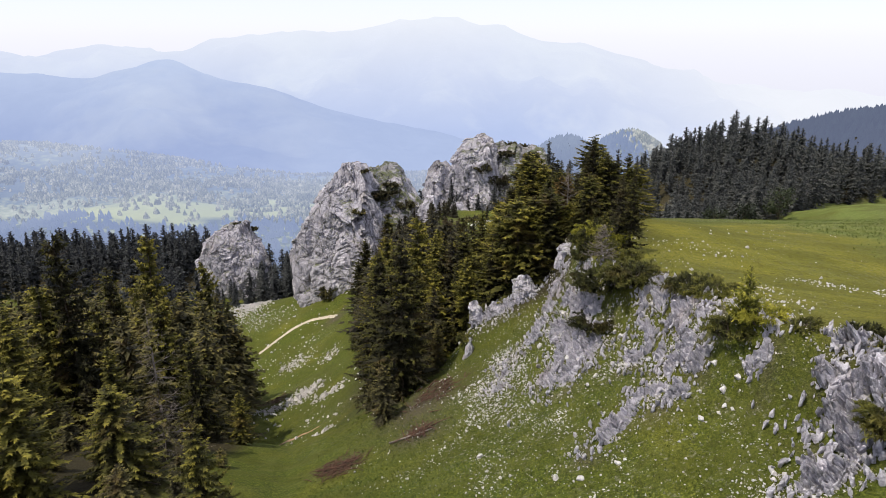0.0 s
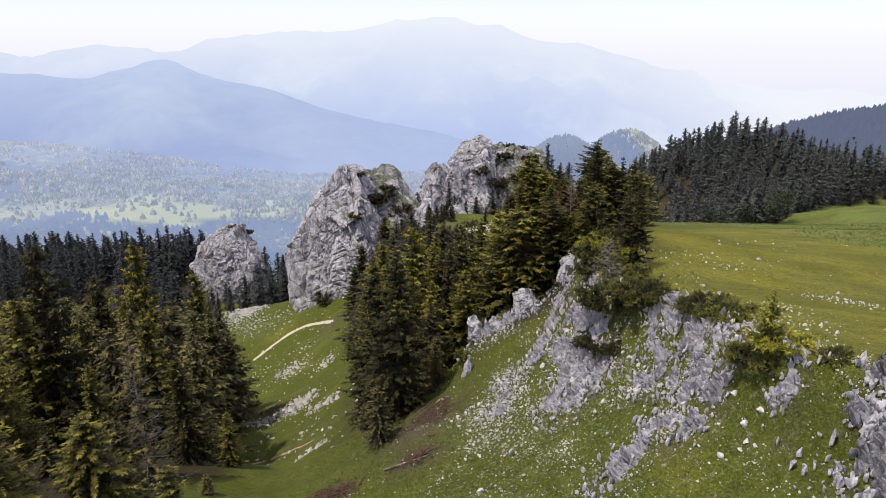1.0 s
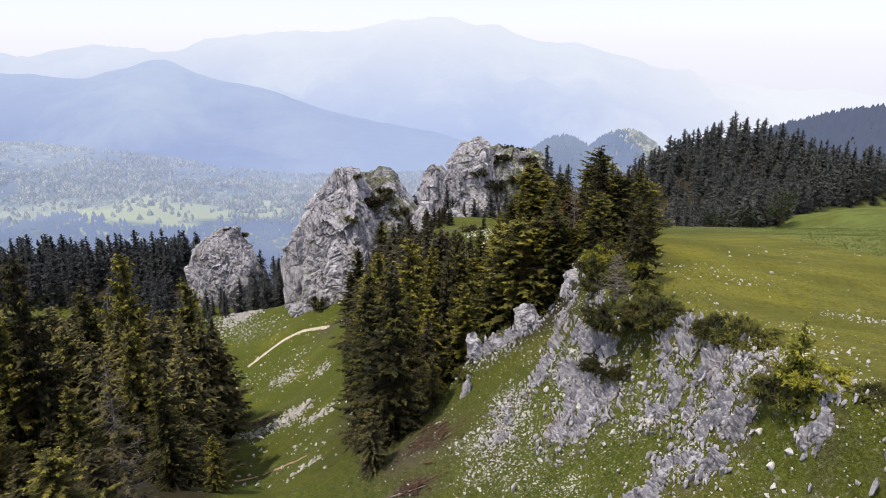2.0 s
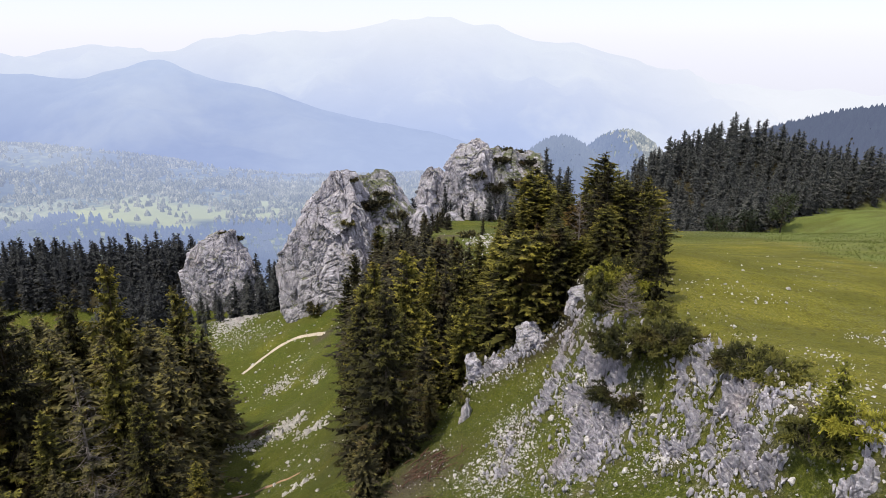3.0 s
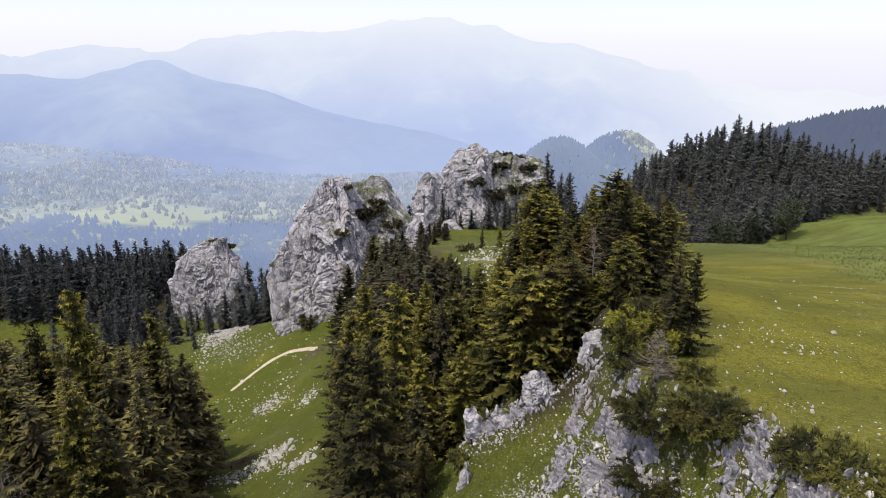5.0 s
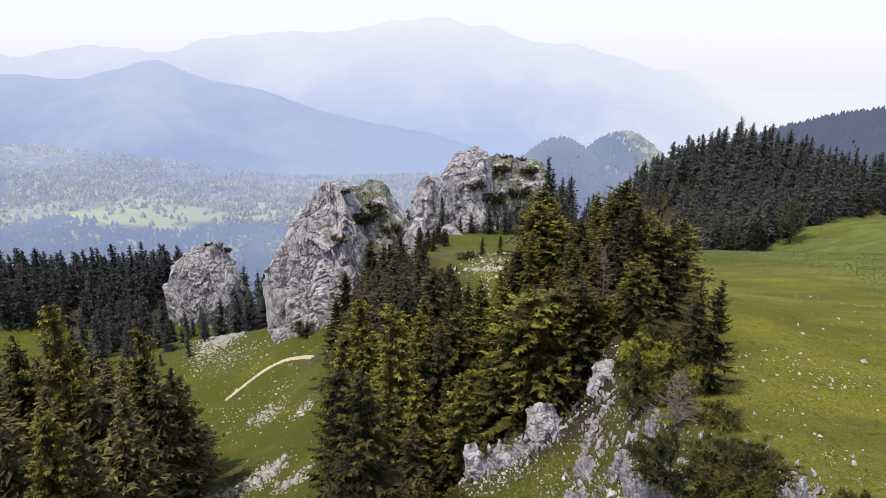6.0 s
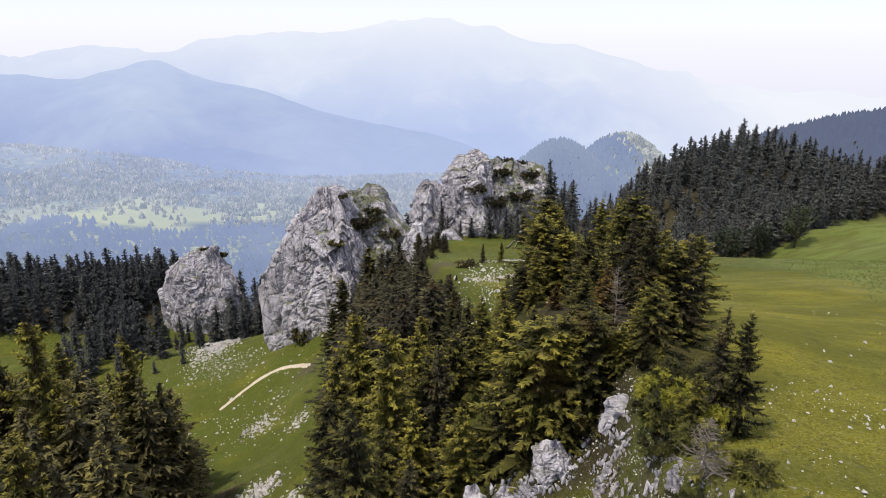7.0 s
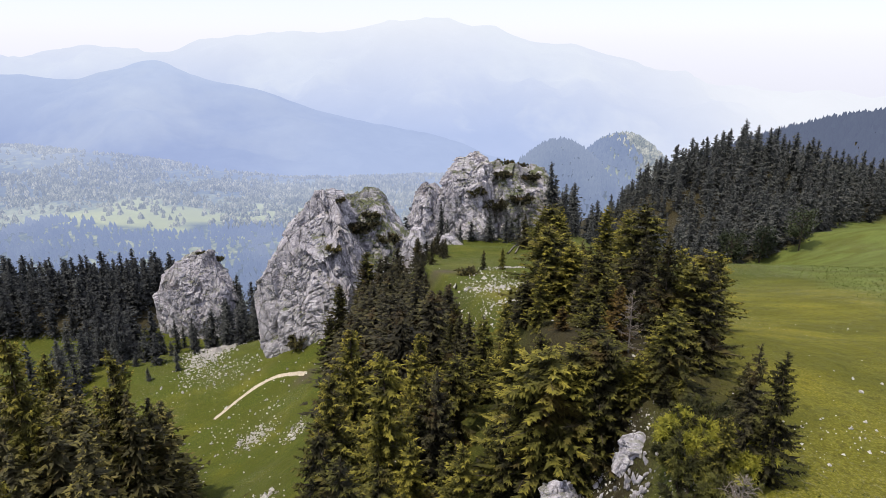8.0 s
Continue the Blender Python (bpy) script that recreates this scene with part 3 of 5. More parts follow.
def top_of(ob, x, y, reach=1.6):
    """The height of a rock's surface over a place."""
    highest = -60.0
    for rock in ob.children or (ob,):
        co = np.empty(len(rock.data.vertices) * 3, np.float32)
        rock.data.vertices.foreach_get("co", co)
        co = co.reshape(-1, 3)
        near = np.hypot(co[:, 0] - x, co[:, 1] - y) < reach
        if near.any():
            highest = max(highest, float(np.percentile(co[near, 2], 70)))
    return highest


def pillar(x, y, z0, z1, w, seed, label, lean=0.0, rough=0.32):
    h = z1 - z0
    rows = [(z0, x - w, x + w, y - w, y + w), (z0 + 0.35 * h, x - 0.85 * w, x + 0.9 * w, y - 0.9 * w, y + 0.9 * w), (z0 + 0.8 * h, x - 0.75 * w + lean, x + 0.8 * w + lean, y - 0.8 * w, y + 0.8 * w), (z1, x - 0.45 * w + lean, x + 0.5 * w + lean, y - 0.5 * w, y + 0.5 * w)]
    return crag("boulder", rows, 60, 40, ROCK, rough, seed, label, block=1.3, tall=1.4)


pillar(12.0, 62.0, 7.8, 10.4, 0.95, 31, "grey limestone boulder standing upright under spruces", 0.1, 0.45)
pillar(3.3, 61.0, 2.4, 4.9, 0.7, 32, "pale upright limestone block on the slope", -0.1, 0.5)
pillar(5.0, 60.8, 2.6, 4.7, 1.2, 33, "white weathered limestone boulder on the slope", 0.1, 0.6)
pillar(8.3, 62.2, 4.2, 6.9, 1.4, 34, "grey limestone boulder in a dark hollow", 0.0, 0.6)
pillar(2.6, 58.0, -1.0, 2.2, 0.8, 36, "dark limestone boulder in the grass")
pillar(20.3, 29.3, 10.5, 14.4, 0.95, 37, "pale limestone boulder on the cliff edge", -0.2)
pillar(20.0, 26.8, 9.0, 12.8, 0.9, 38, "pale limestone boulder below the cliff edge", -0.2)
pillar(18.2, 25.2, 8.5, 10.6, 0.7, 39, "pale limestone boulder in the grass")


def rib_mesh(line, width, height, seed):
    """A rocky rib lying on the slope, broken into upright blocks."""
    pts = np.array(line, float)
    length = np.linalg.norm(np.diff(pts, axis=0), axis=1).sum()
    n, m = int(length / 0.06) + 2, int(2 * width / 0.06) + 2
    s = np.linspace(0, len(pts) - 1, n)
    c = np.stack([eased(s, list(enumerate(pts[:, k])), 0.2) for k in (0, 1)], 1)
    t = np.gradient(c, axis=0)
    t /= np.linalg.norm(t, axis=1)[:, None]
    side = np.stack([-t[:, 1], t[:, 0]], 1)
    o = np.linspace(-1, 1, m)
    w = width * (0.55 + 0.45 * np.sin(np.pi * np.clip((s / s[-1]) * 0.85 + 0.12, 0, 1))) * (1 + 0.3 * vnoise(np.c_[s * 3, s * 0, s * 0 + seed], 2))
    xy = c[:, None] + side[:, None] * (o[None] * w[:, None])[..., None]
    x, y = xy[..., 0].ravel(), xy[..., 1].ravel()
    z = ground_z(x, y)
    p = np.c_[x, y, z]
    q = p / np.array((0.25, 0.25, 0.60)) + seed
    warp = np.stack([vnoise(q * 0.9, 70 + k) for k in range(3)], 1) * 0.35
    f1, gap, cell = cells(q + warp, seed)
    g1, gap2, cell2 = cells((q + warp) * 2.3, seed + 5)
    lump = fbm(p / 0.9, 3, seed + 8)
    across = np.broadcast_to(o, (n, m)).ravel()
    along = np.broadcast_to((s / s[-1])[:, None], (n, m)).ravel()
    swell = (1 - across**2) ** 0.6 * np.minimum(1, 5 * along + 0.15) * np.minimum(1, 5 * (1 - along) + 0.1)
    patch = smooth01((vnoise(p / 0.9, seed + 3) + 0.42) / 0.5)
    dome = 1 - np.clip(f1 / 0.75, 0, 1) ** 2
    h = 0.95 * height * (0.10 + 0.30 * lump + 0.60 * cell + 0.50 * dome - 0.60 * np.exp(-gap / 0.14) + 0.25 * (cell2 - 0.5) - 0.2 * np.exp(-gap2 / 0.15))
    h = swell * patch * h - 0.30 * (1 - swell * patch)
    p = p + h[:, None] * np.array((-0.62, -0.2, 0.76))
    i = (np.arange(n - 1)[:, None] * m + np.arange(m - 1)[None]).ravel()
    return mesh_from("bedrock", p, np.stack([i, i + 1, i + m + 1, i + m], 1), ROCK)


def stone_mesh(seed, long=1.5, flat=0.75, mat=None):
    """A chipped stone about a metre long, upright, with few facets."""
    rnd = random.Random(seed)
    bm = bmesh.new()
    for _ in range(15):
        v = Vector((rnd.gauss(0, 1), rnd.gauss(0, 1), rnd.gauss(0, 1))).normalized() * rnd.uniform(0.34, 0.56)
        bm.verts.new((v.x, v.y * flat, v.z * long))
    hull = bmesh.ops.convex_hull(bm, input=bm.verts)
    bmesh.ops.delete(bm, geom=[g for g in hull["geom_interior"] if isinstance(g, bmesh.types.BMVert)], context="VERTS")
    me = bpy.data.meshes.new("stone")
    bm.to_mesh(me)
    bm.free()
    me.materials.append(mat or STONE)
    return me


TEETH = [stone_mesh(s, 1.35, 0.85, ROCK) for s in range(10)]
LOOSE = [stone_mesh(50 + s, 0.8, 0.8) for s in range(8)]

for number, (line, width, height) in enumerate(RIBS):
    rnd = random.Random(100 + number)
    root = tagged(new("rock_outcrop"), "rib of fluted pale limestone breaking through the grass", "rock outcrop", "outcrops on the slope")
    x0, y0 = line[len(line) // 2]
    root.location = (x0, y0, ground_at(x0, y0))
    bed = part("bedrock", rib_mesh(line, width, height, 11 * number + 5), root)
    bed.matrix_parent_inverse = Matrix.Translation(-root.location)
    pts = np.array(line, float)
    length = np.linalg.norm(np.diff(pts, axis=0), axis=1).sum()
    count = min(int(length * width * 36), 295)
    us = [rnd.uniform(0, len(pts) - 1) for _ in range(count)]
    xs = [np.interp(u, range(len(pts)), pts[:, 0]) + rnd.gauss(0, 0.7) * width for u in us]
    ys = [np.interp(u, range(len(pts)), pts[:, 1]) + rnd.gauss(0, 0.8) * width for u in us]
    for x, y, z in zip(xs, ys, ground_z(np.array(xs), np.array(ys))):
        size = rnd.choice((0.08, 0.11, 0.14, 0.18, 0.24, 0.32)) * rnd.uniform(0.8, 1.25) * (0.65 + 0.4 * height)
        st = part("stone", rnd.choice(TEETH), root)
        st.matrix_parent_inverse = Matrix.Translation(-root.location)
        st.matrix_basis = pose(x - 0.2 * size, y, float(z) + (0.28 + 0.3 * height) * size, rnd.uniform(-14, 14), rnd.uniform(-32, -4), rnd.uniform(0, 360)) @ Matrix.Diagonal((size, size * rnd.uniform(0.6, 1.0), size * rnd.uniform(0.9, 2.3), 1))


def scatter_spots(count, seed, reach=2.4, least=0.06):
    """Places for loose stones on the near slope and the meadow."""
    rs = np.random.RandomState(seed)
    n = 60 * count
    slope = rs.rand(n) < 0.85
    x = np.where(slope, rs.uniform(-8, 22, n), rs.uniform(10, 50, n))
    y = np.where(slope, rs.uniform(24, 64, n), rs.uniform(32, 95, n))
    rim = eased(y, RIM, 3)
    p = np.stack([x, y, 0 * x], 1)
    keep = least + (1 - least) * near_rib(x, y, reach)
    keep = np.where(x > rim - 0.5, np.where(x < rim + 2.5, 0.2, 0.03), keep) * np.where(x < -3, 0.35, 1)
    turf = np.where(x < rim + 5, 0.35, 0.10) * (x > rim) * np.where(vnoise(p / 4, 21) > 0.25, 1, 0.08)
    keep = np.where(slope, keep, turf) * (0.10 + 1.5 * np.maximum(0, vnoise(p / 2.6, 23) + 0.08))
    ok = rs.rand(n) < keep
    return np.c_[x, y][ok][:count]


for x, y in scatter_spots(290, 8):
    size = 0.16 + 0.50 * random.random() ** 2.8
    st = tagged(new("loose_stone", random.choice(LOOSE)), "pale angular limestone lying in the grass", "stone", "loose stones on the slope")
    st.matrix_world = pose(x, y, ground_at(x, y) + 0.12 * size, random.uniform(-25, 25), random.uniform(-25, 25), random.uniform(0, 360)) @ Matrix.Scale(size, 4)


def gravel(name, spots, sizes, mat, label, seed):
    """Countless small stones as one sheet of geometry."""
    rnd = np.random.RandomState(seed)
    base = np.array([(1, 0, 0), (-1, 0, 0), (0, 1, 0), (0, -1, 0), (0, 0, 1), (0, 0, -1)], float)
    tri = np.array([(0, 2, 4), (2, 1, 4), (1, 3, 4), (3, 0, 4), (2, 0, 5), (1, 2, 5), (3, 1, 5), (0, 3, 5)])
    spots = np.array(spots)
    z = ground_z(spots[:, 0], spots[:, 1])
    n = len(spots)
    s = rnd.uniform(sizes[0], sizes[1], n) ** 1.0 * rnd.choice((0.6, 1.0, 1.6), n, p=(0.6, 0.3, 0.1))
    v = base[None] * rnd.uniform(0.55, 1.2, (n, 6, 1)) + rnd.normal(0, 0.22, (n, 6, 3))
    a = rnd.uniform(0, 6.28, n)
    r = np.stack([np.stack([np.cos(a), -np.sin(a)], 1), np.stack([np.sin(a), np.cos(a)], 1)], 1)
    v[:, :, :2] = np.einsum("nij,nkj->nki", r, v[:, :, :2])
    v = v * s[:, None, None] + np.c_[spots, z + 0.25 * s][:, None]
    f = (np.arange(n)[:, None, None] * 6 + tri[None]).reshape(-1, 3)
    return tagged(new(name, mesh_from(name, v.reshape(-1, 3), f, mat)), label, "gravel", kind="stuff")


gravel("slope_rubble", scatter_spots(8000, 9, 2.6, 0.10), (0.03, 0.10), STONE, "small pale limestone rubble strewn over the grass", 1)
gravel("slope_chips", scatter_spots(9000, 12, 4.0, 0.25), (0.018, 0.055), STONE, "tiny pale limestone chips among the grass", 4)
rs = np.random.RandomState(7)
blobs = []
for cx, cy, rx, ry, count in ((-27, 112, 2, 2.2, 420), (-20.5, 103, 1.6, 1.4, 140), (-38.7, 155, 2.6, 1.8, 260), (-28, 148, 1.5, 2, 120), (-33, 110, 2, 1.6, 160), (-66, 209, 3.4, 9, 1500), (-57, 192, 6, 5, 200), (14, 130, 6, 6, 220), (-44, 165, 12, 14, 240), (19, 128, 5, 2, 160), (-17, 80, 1.2, 1.2, 40), (-20, 92, 9, 14, 160)):
    blobs.append(np.c_[rs.normal(cx, rx, count), rs.normal(cy, ry, count)])
rs2 = np.random.RandomState(9)
meadow_spots = [np.c_[rs2.normal(cx, rx, count), rs2.normal(cy, ry, count)] for cx, cy, rx, ry, count in ((24.4, 46.7, 0.9, 0.8, 50), (20.4, 35.4, 0.9, 1.2, 70), (31, 52.5, 1.4, 0.6, 60), (33.6, 51.6, 1.2, 0.6, 60), (36.4, 50.8, 1.2, 0.7, 60), (23.4, 62.4, 2, 0.8, 50), (26.3, 59.7, 2, 0.8, 50), (18.7, 33.2, 0.9, 0.9, 60), (22.5, 41, 1.5, 2.5, 70), (28, 44, 5, 5, 25), (30, 62, 8, 8, 30), (20, 50, 2, 4, 30))]
gravel("meadow_stones", np.concatenate(meadow_spots), (0.04, 0.11), STONE, "pale flat stones showing in the meadow turf", 3)
saddle_spots = [np.c_[rs2.normal(cx, rx, count), rs2.normal(cy, ry, count)] for cx, cy, rx, ry, count in ((7, 102, 2.0, 5, 260), (11.5, 106, 1.6, 2.4, 300), (6, 122, 3, 6, 200), (12, 140, 4, 8, 220), (16, 158, 3, 1.5, 240))]
gravel("saddle_stones", np.concatenate(saddle_spots), (0.05, 0.20), STONE, "pale stones showing through the saddle's turf", 5)
gravel("scree", np.concatenate(blobs), (0.14, 0.40), STONE, "pale scree and rubble patches on the far slope", 2)


# ---- conifers ----
def blades(base, way, size, wide, rnd, whole=False):
    """Needle sprays: slim triangles from base points along their ways; whole: diamond-shaped leaves."""
    n = len(base)
    way = way / (np.linalg.norm(way, axis=1)[:, None] + 1e-9)
    side = np.cross(way, rnd.normal(0, 0.45, (n, 3)) + (0, 0, 1.0))
    side /= np.linalg.norm(side, axis=1)[:, None] + 1e-9
    w = (size * wide)[:, None] * side
    sag = np.zeros((n, 3))
    sag[:, 2] = -0.12 * size
    if whole:
        mid = base + way * (size * 0.5)[:, None]
        v = np.stack([base, mid + w + sag, base + way * size[:, None], mid - w + sag], 1)
    else:
        start = base + way * (size * 0.12)[:, None]
        v = np.stack([start + w, base + way * size[:, None] + sag, start - w], 1)
    k = v.shape[1]
    return v.reshape(-1, 3), (np.arange(n)[:, None] * k + np.arange(k)[None])


def sprays(base, way, size, wide, rnd, upright=0.5):
    """Short flat twigs, broad where they start, their ends sagging a little."""
    n = len(base)
    way = way / (np.linalg.norm(way, axis=1)[:, None] + 1e-9)
    side = np.cross(way, rnd.normal(0, upright, (n, 3)) + (0, 0, 1.0))
    side /= np.linalg.norm(side, axis=1)[:, None] + 1e-9
    w = (size * wide)[:, None] * side
    end = base + way * size[:, None]
    end[:, 2] -= 0.08 * size
    return np.stack([base - w, end, base + w], 1).reshape(-1, 3), np.arange(n)[:, None] * 3 + np.arange(3)[None]


def spruce_parts(seed, high, wide, bare=0.06, gap=0.20, per=4, step=0.08, leaf=0.28, thick=0.27, droop=0.28, bald=0.0, ragged=0.34, woody=0.15, full=0.82, least=3):
    """Crown and trunk of a spruce: whorls of drooping boughs, each a flat fan of twigs."""
    rnd = np.random.RandomState(seed)
    bend = rnd.normal(0, 0.012 * high, 2)
    axis = lambda h: np.array([bend[0] * h * h, bend[1] * h * h, high * h])
    hs = np.linspace(0, 1, 8)
    trunk = tube([axis(h) for h in hs], 0.011 * high * (1 - hs) ** 0.8 + 0.012, 6)
    V, F, tips, wood, n = [], [], [], [trunk], 0
    h = bare
    lop = rnd.uniform(0, 6.28)
    while h < 0.985:
        reach = wide * (1 - h) ** full * min(1, 0.62 + 4 * (h - bare)) * rnd.uniform(0.86, 1.12)
        for k in range(per + (rnd.rand() < 0.4)):
            a = rnd.uniform(0, 2 * np.pi)
            L = reach * rnd.uniform(1 - ragged * 1.6, 1 + ragged) * (1 + 0.14 * np.cos(a - lop)) + 0.12
            hh = h + rnd.uniform(-0.5, 0.5) * gap / high
            o = axis(min(max(hh, 0), 0.99))
            out = np.array([np.cos(a), np.sin(a), 0])
            across = np.array([-out[1], out[0], 0])
            lift = 0.5 * (hh - 0.4) + rnd.normal(0, 0.09)
            sag = rnd.uniform(0.5, 1.4)
            s = np.linspace(0, 1, 6)
            curve = o + out * (L * s)[:, None] + np.array([0, 0, 1.0]) * (L * (lift * s - droop * sag * s**1.6 + 0.24 * s**3))[:, None]
            gone = rnd.rand() < bald
            if bald > 0.5:
                wood.append(tube(curve, (0.012 + 0.010 * L) * np.linspace(1, 0.25, 6), 4))
            elif L > 0.6 and (gone or rnd.rand() < woody):
                wood.append(tube(curve[[0, 3, 5]], (0.014 + 0.010 * L) * np.linspace(1, 0.25, 3), 3))
            if gone:
                for _ in range(4 if bald > 0.5 else 0):
                    q = rnd.uniform(0.3, 0.9)
                    b0 = np.array([np.interp(q, s, curve[:, c]) for c in range(3)])
                    d = out * 0.5 + across * rnd.choice((-0.8, 0.8)) + rnd.normal(0, 0.2, 3)
                    wood.append(tube([b0, b0 + d * 0.25 * L, b0 + d * 0.42 * L + (0, 0, -0.05)], (0.014, 0.010, 0.004), 3))
                continue
            m = max(least, int(L / step))
            t = np.r_[np.clip(np.repeat(np.linspace(0.12, 0.95, m), 2) + rnd.uniform(-0.05, 0.05, 2 * m), 0.05, 0.97), 0.5, 0.9]
            fan = np.r_[(1.15 - 0.55 * t[:-2]) * np.tile([-1, 1], m), 0, 0]
            base = np.stack([np.interp(t, s, curve[:, c]) for c in range(3)], 1)
            way = out * (0.5 + 0.45 * t)[:, None] + across * fan[:, None] + rnd.normal(0, 0.26, (len(t), 3)) + np.array([0, 0, -0.10])
            size = leaf * (0.60 + 0.65 * (1 - t)) * rnd.uniform(0.7, 1.35, len(t)) * min(1.1, 0.22 + 0.62 * L / (leaf + 0.3))
            size[-2] = 0.25 * L + 0.6 * size[-2]
            v, f = sprays(base, way, size, thick, rnd)
            low = base[::5]
            e, g = sprays(low, np.tile((0, 0, -1.0), (len(low), 1)) + rnd.normal(0, 0.5, low.shape), size[::5] * 0.9, thick * 1.3, rnd)
            V += [v, e]
            F += [f + n, g + n + len(v)]
            n += len(v) + len(e)
            # painted light: twig ends and treetops brighter, inner and hanging twigs darker
            leaf_light = np.clip((t - 0.30) * 0.95 + 0.45 * (hh - 0.4), 0, 1)
            tip = np.repeat(leaf_light, 3).reshape(-1, 3)
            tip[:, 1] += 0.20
            tips += [tip.ravel(), np.repeat(leaf_light[::5] * 0.3, 3)]
        h += gap / high * rnd.uniform(0.8, 1.2)
    crown = (np.concatenate(V), np.concatenate(F), np.concatenate(tips)) if V else None
    return crown, joined(wood)


def spruce(seed, high, wide, leaf_mat, label, wood_mat=None, name="spruce", category="conifer", **kw):
    """A pattern tree; it stands where the first of its kind stands."""
    crown, wood = spruce_parts(seed, high, wide, **kw)
    root = tagged(new(name), label, category)
    part("trunk", mesh_from("trunk", *wood, wood_mat or BARK, True), root)
    if crown:
        part("crown", mesh_from("crown", crown[0], crown[1], leaf_mat, False, leaf_light=crown[2]), root)
    return root


class Kind:
    """A pattern thing that is copied to many places; the first place takes the pattern itself."""

    def __init__(self, roots, high, group):
        self.roots, self.high, self.group, self.used = roots, high, group, set()

    def put(self, k, x, y, z, tall, girth=1.0, turn=0.0, tilt=0.0):
        k %= len(self.roots)
        s = tall / self.high[k]
        m = pose(x, y, z, tilt, tilt * 0.6, turn) @ Matrix.Diagonal((s * girth, s * girth, s, 1))
        if k in self.used:
            return copy_thing(self.roots[k], m)
        self.used.add(k)
        tagged(self.roots[k], group=self.group)
        self.roots[k].matrix_basis = m
        return self.roots[k]


RIDGE_LABEL = "bushy green spruce with yellow shoots on the rocky ridge"
SLOPE_LABEL = "tall dark green spruce on the steep slope"
FAR_LABEL = "dark slender spruce in the mountain forest"
RUSTY_LABEL = "bushy spruce with rusty orange-brown needles on the ridge"
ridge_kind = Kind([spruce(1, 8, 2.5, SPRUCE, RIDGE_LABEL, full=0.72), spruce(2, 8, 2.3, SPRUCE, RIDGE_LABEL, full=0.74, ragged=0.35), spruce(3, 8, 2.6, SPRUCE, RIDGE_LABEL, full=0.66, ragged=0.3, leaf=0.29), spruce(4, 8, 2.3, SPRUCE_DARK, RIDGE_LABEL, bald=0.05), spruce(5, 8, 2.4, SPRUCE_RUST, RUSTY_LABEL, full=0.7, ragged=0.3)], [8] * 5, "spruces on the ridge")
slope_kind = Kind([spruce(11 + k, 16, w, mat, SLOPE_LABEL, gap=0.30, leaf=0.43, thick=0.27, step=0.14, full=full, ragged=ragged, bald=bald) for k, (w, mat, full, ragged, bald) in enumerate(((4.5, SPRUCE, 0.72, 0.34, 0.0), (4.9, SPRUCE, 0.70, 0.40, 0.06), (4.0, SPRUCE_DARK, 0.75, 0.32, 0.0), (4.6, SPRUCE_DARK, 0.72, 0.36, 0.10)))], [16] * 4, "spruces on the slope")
far_kind = Kind([spruce(21 + k, 22, w, SPRUCE_HAZED, FAR_LABEL, gap=0.62, per=4, step=0.75, leaf=1.2, thick=0.26, droop=0.3, woody=0.0, least=3) for k, w in enumerate((5.0, 5.6, 4.4, 5.2))], [22] * 4, "spruces of the forest")
dead_kind = Kind([spruce(31, 16, 3.55, SPRUCE_DARK, "dying spruce with bare grey branches", DEADWOOD, "dead_spruce", bald=0.72, gap=0.42, leaf=0.36)], [16], "")
snag_kind = Kind([spruce(32, 5, 1.3, SPRUCE, "bare grey dead treetop above green spruces", DEADWOOD, "dead_spruce", bald=0.97, gap=0.3, droop=-0.2)], [5], "")
deadbush_kind = Kind([spruce(33, 3, 1.3, PINE, "small dead spruce with grey brown twigs", DEADWOOD, "dead_spruce", bald=0.93, gap=0.13, droop=-0.1)], [3], "")


def put_tops(kind, rows, seed):
    """Trees whose tops are known: (x, y, top, girth, pattern)."""
    rnd = random.Random(seed)
    for x, y, top, girth, k in rows:
        z = ground_at(x, y) - 0.15
        kind.put(k, x, y, z, max(top - z, 1.5), girth, rnd.uniform(0, 360))


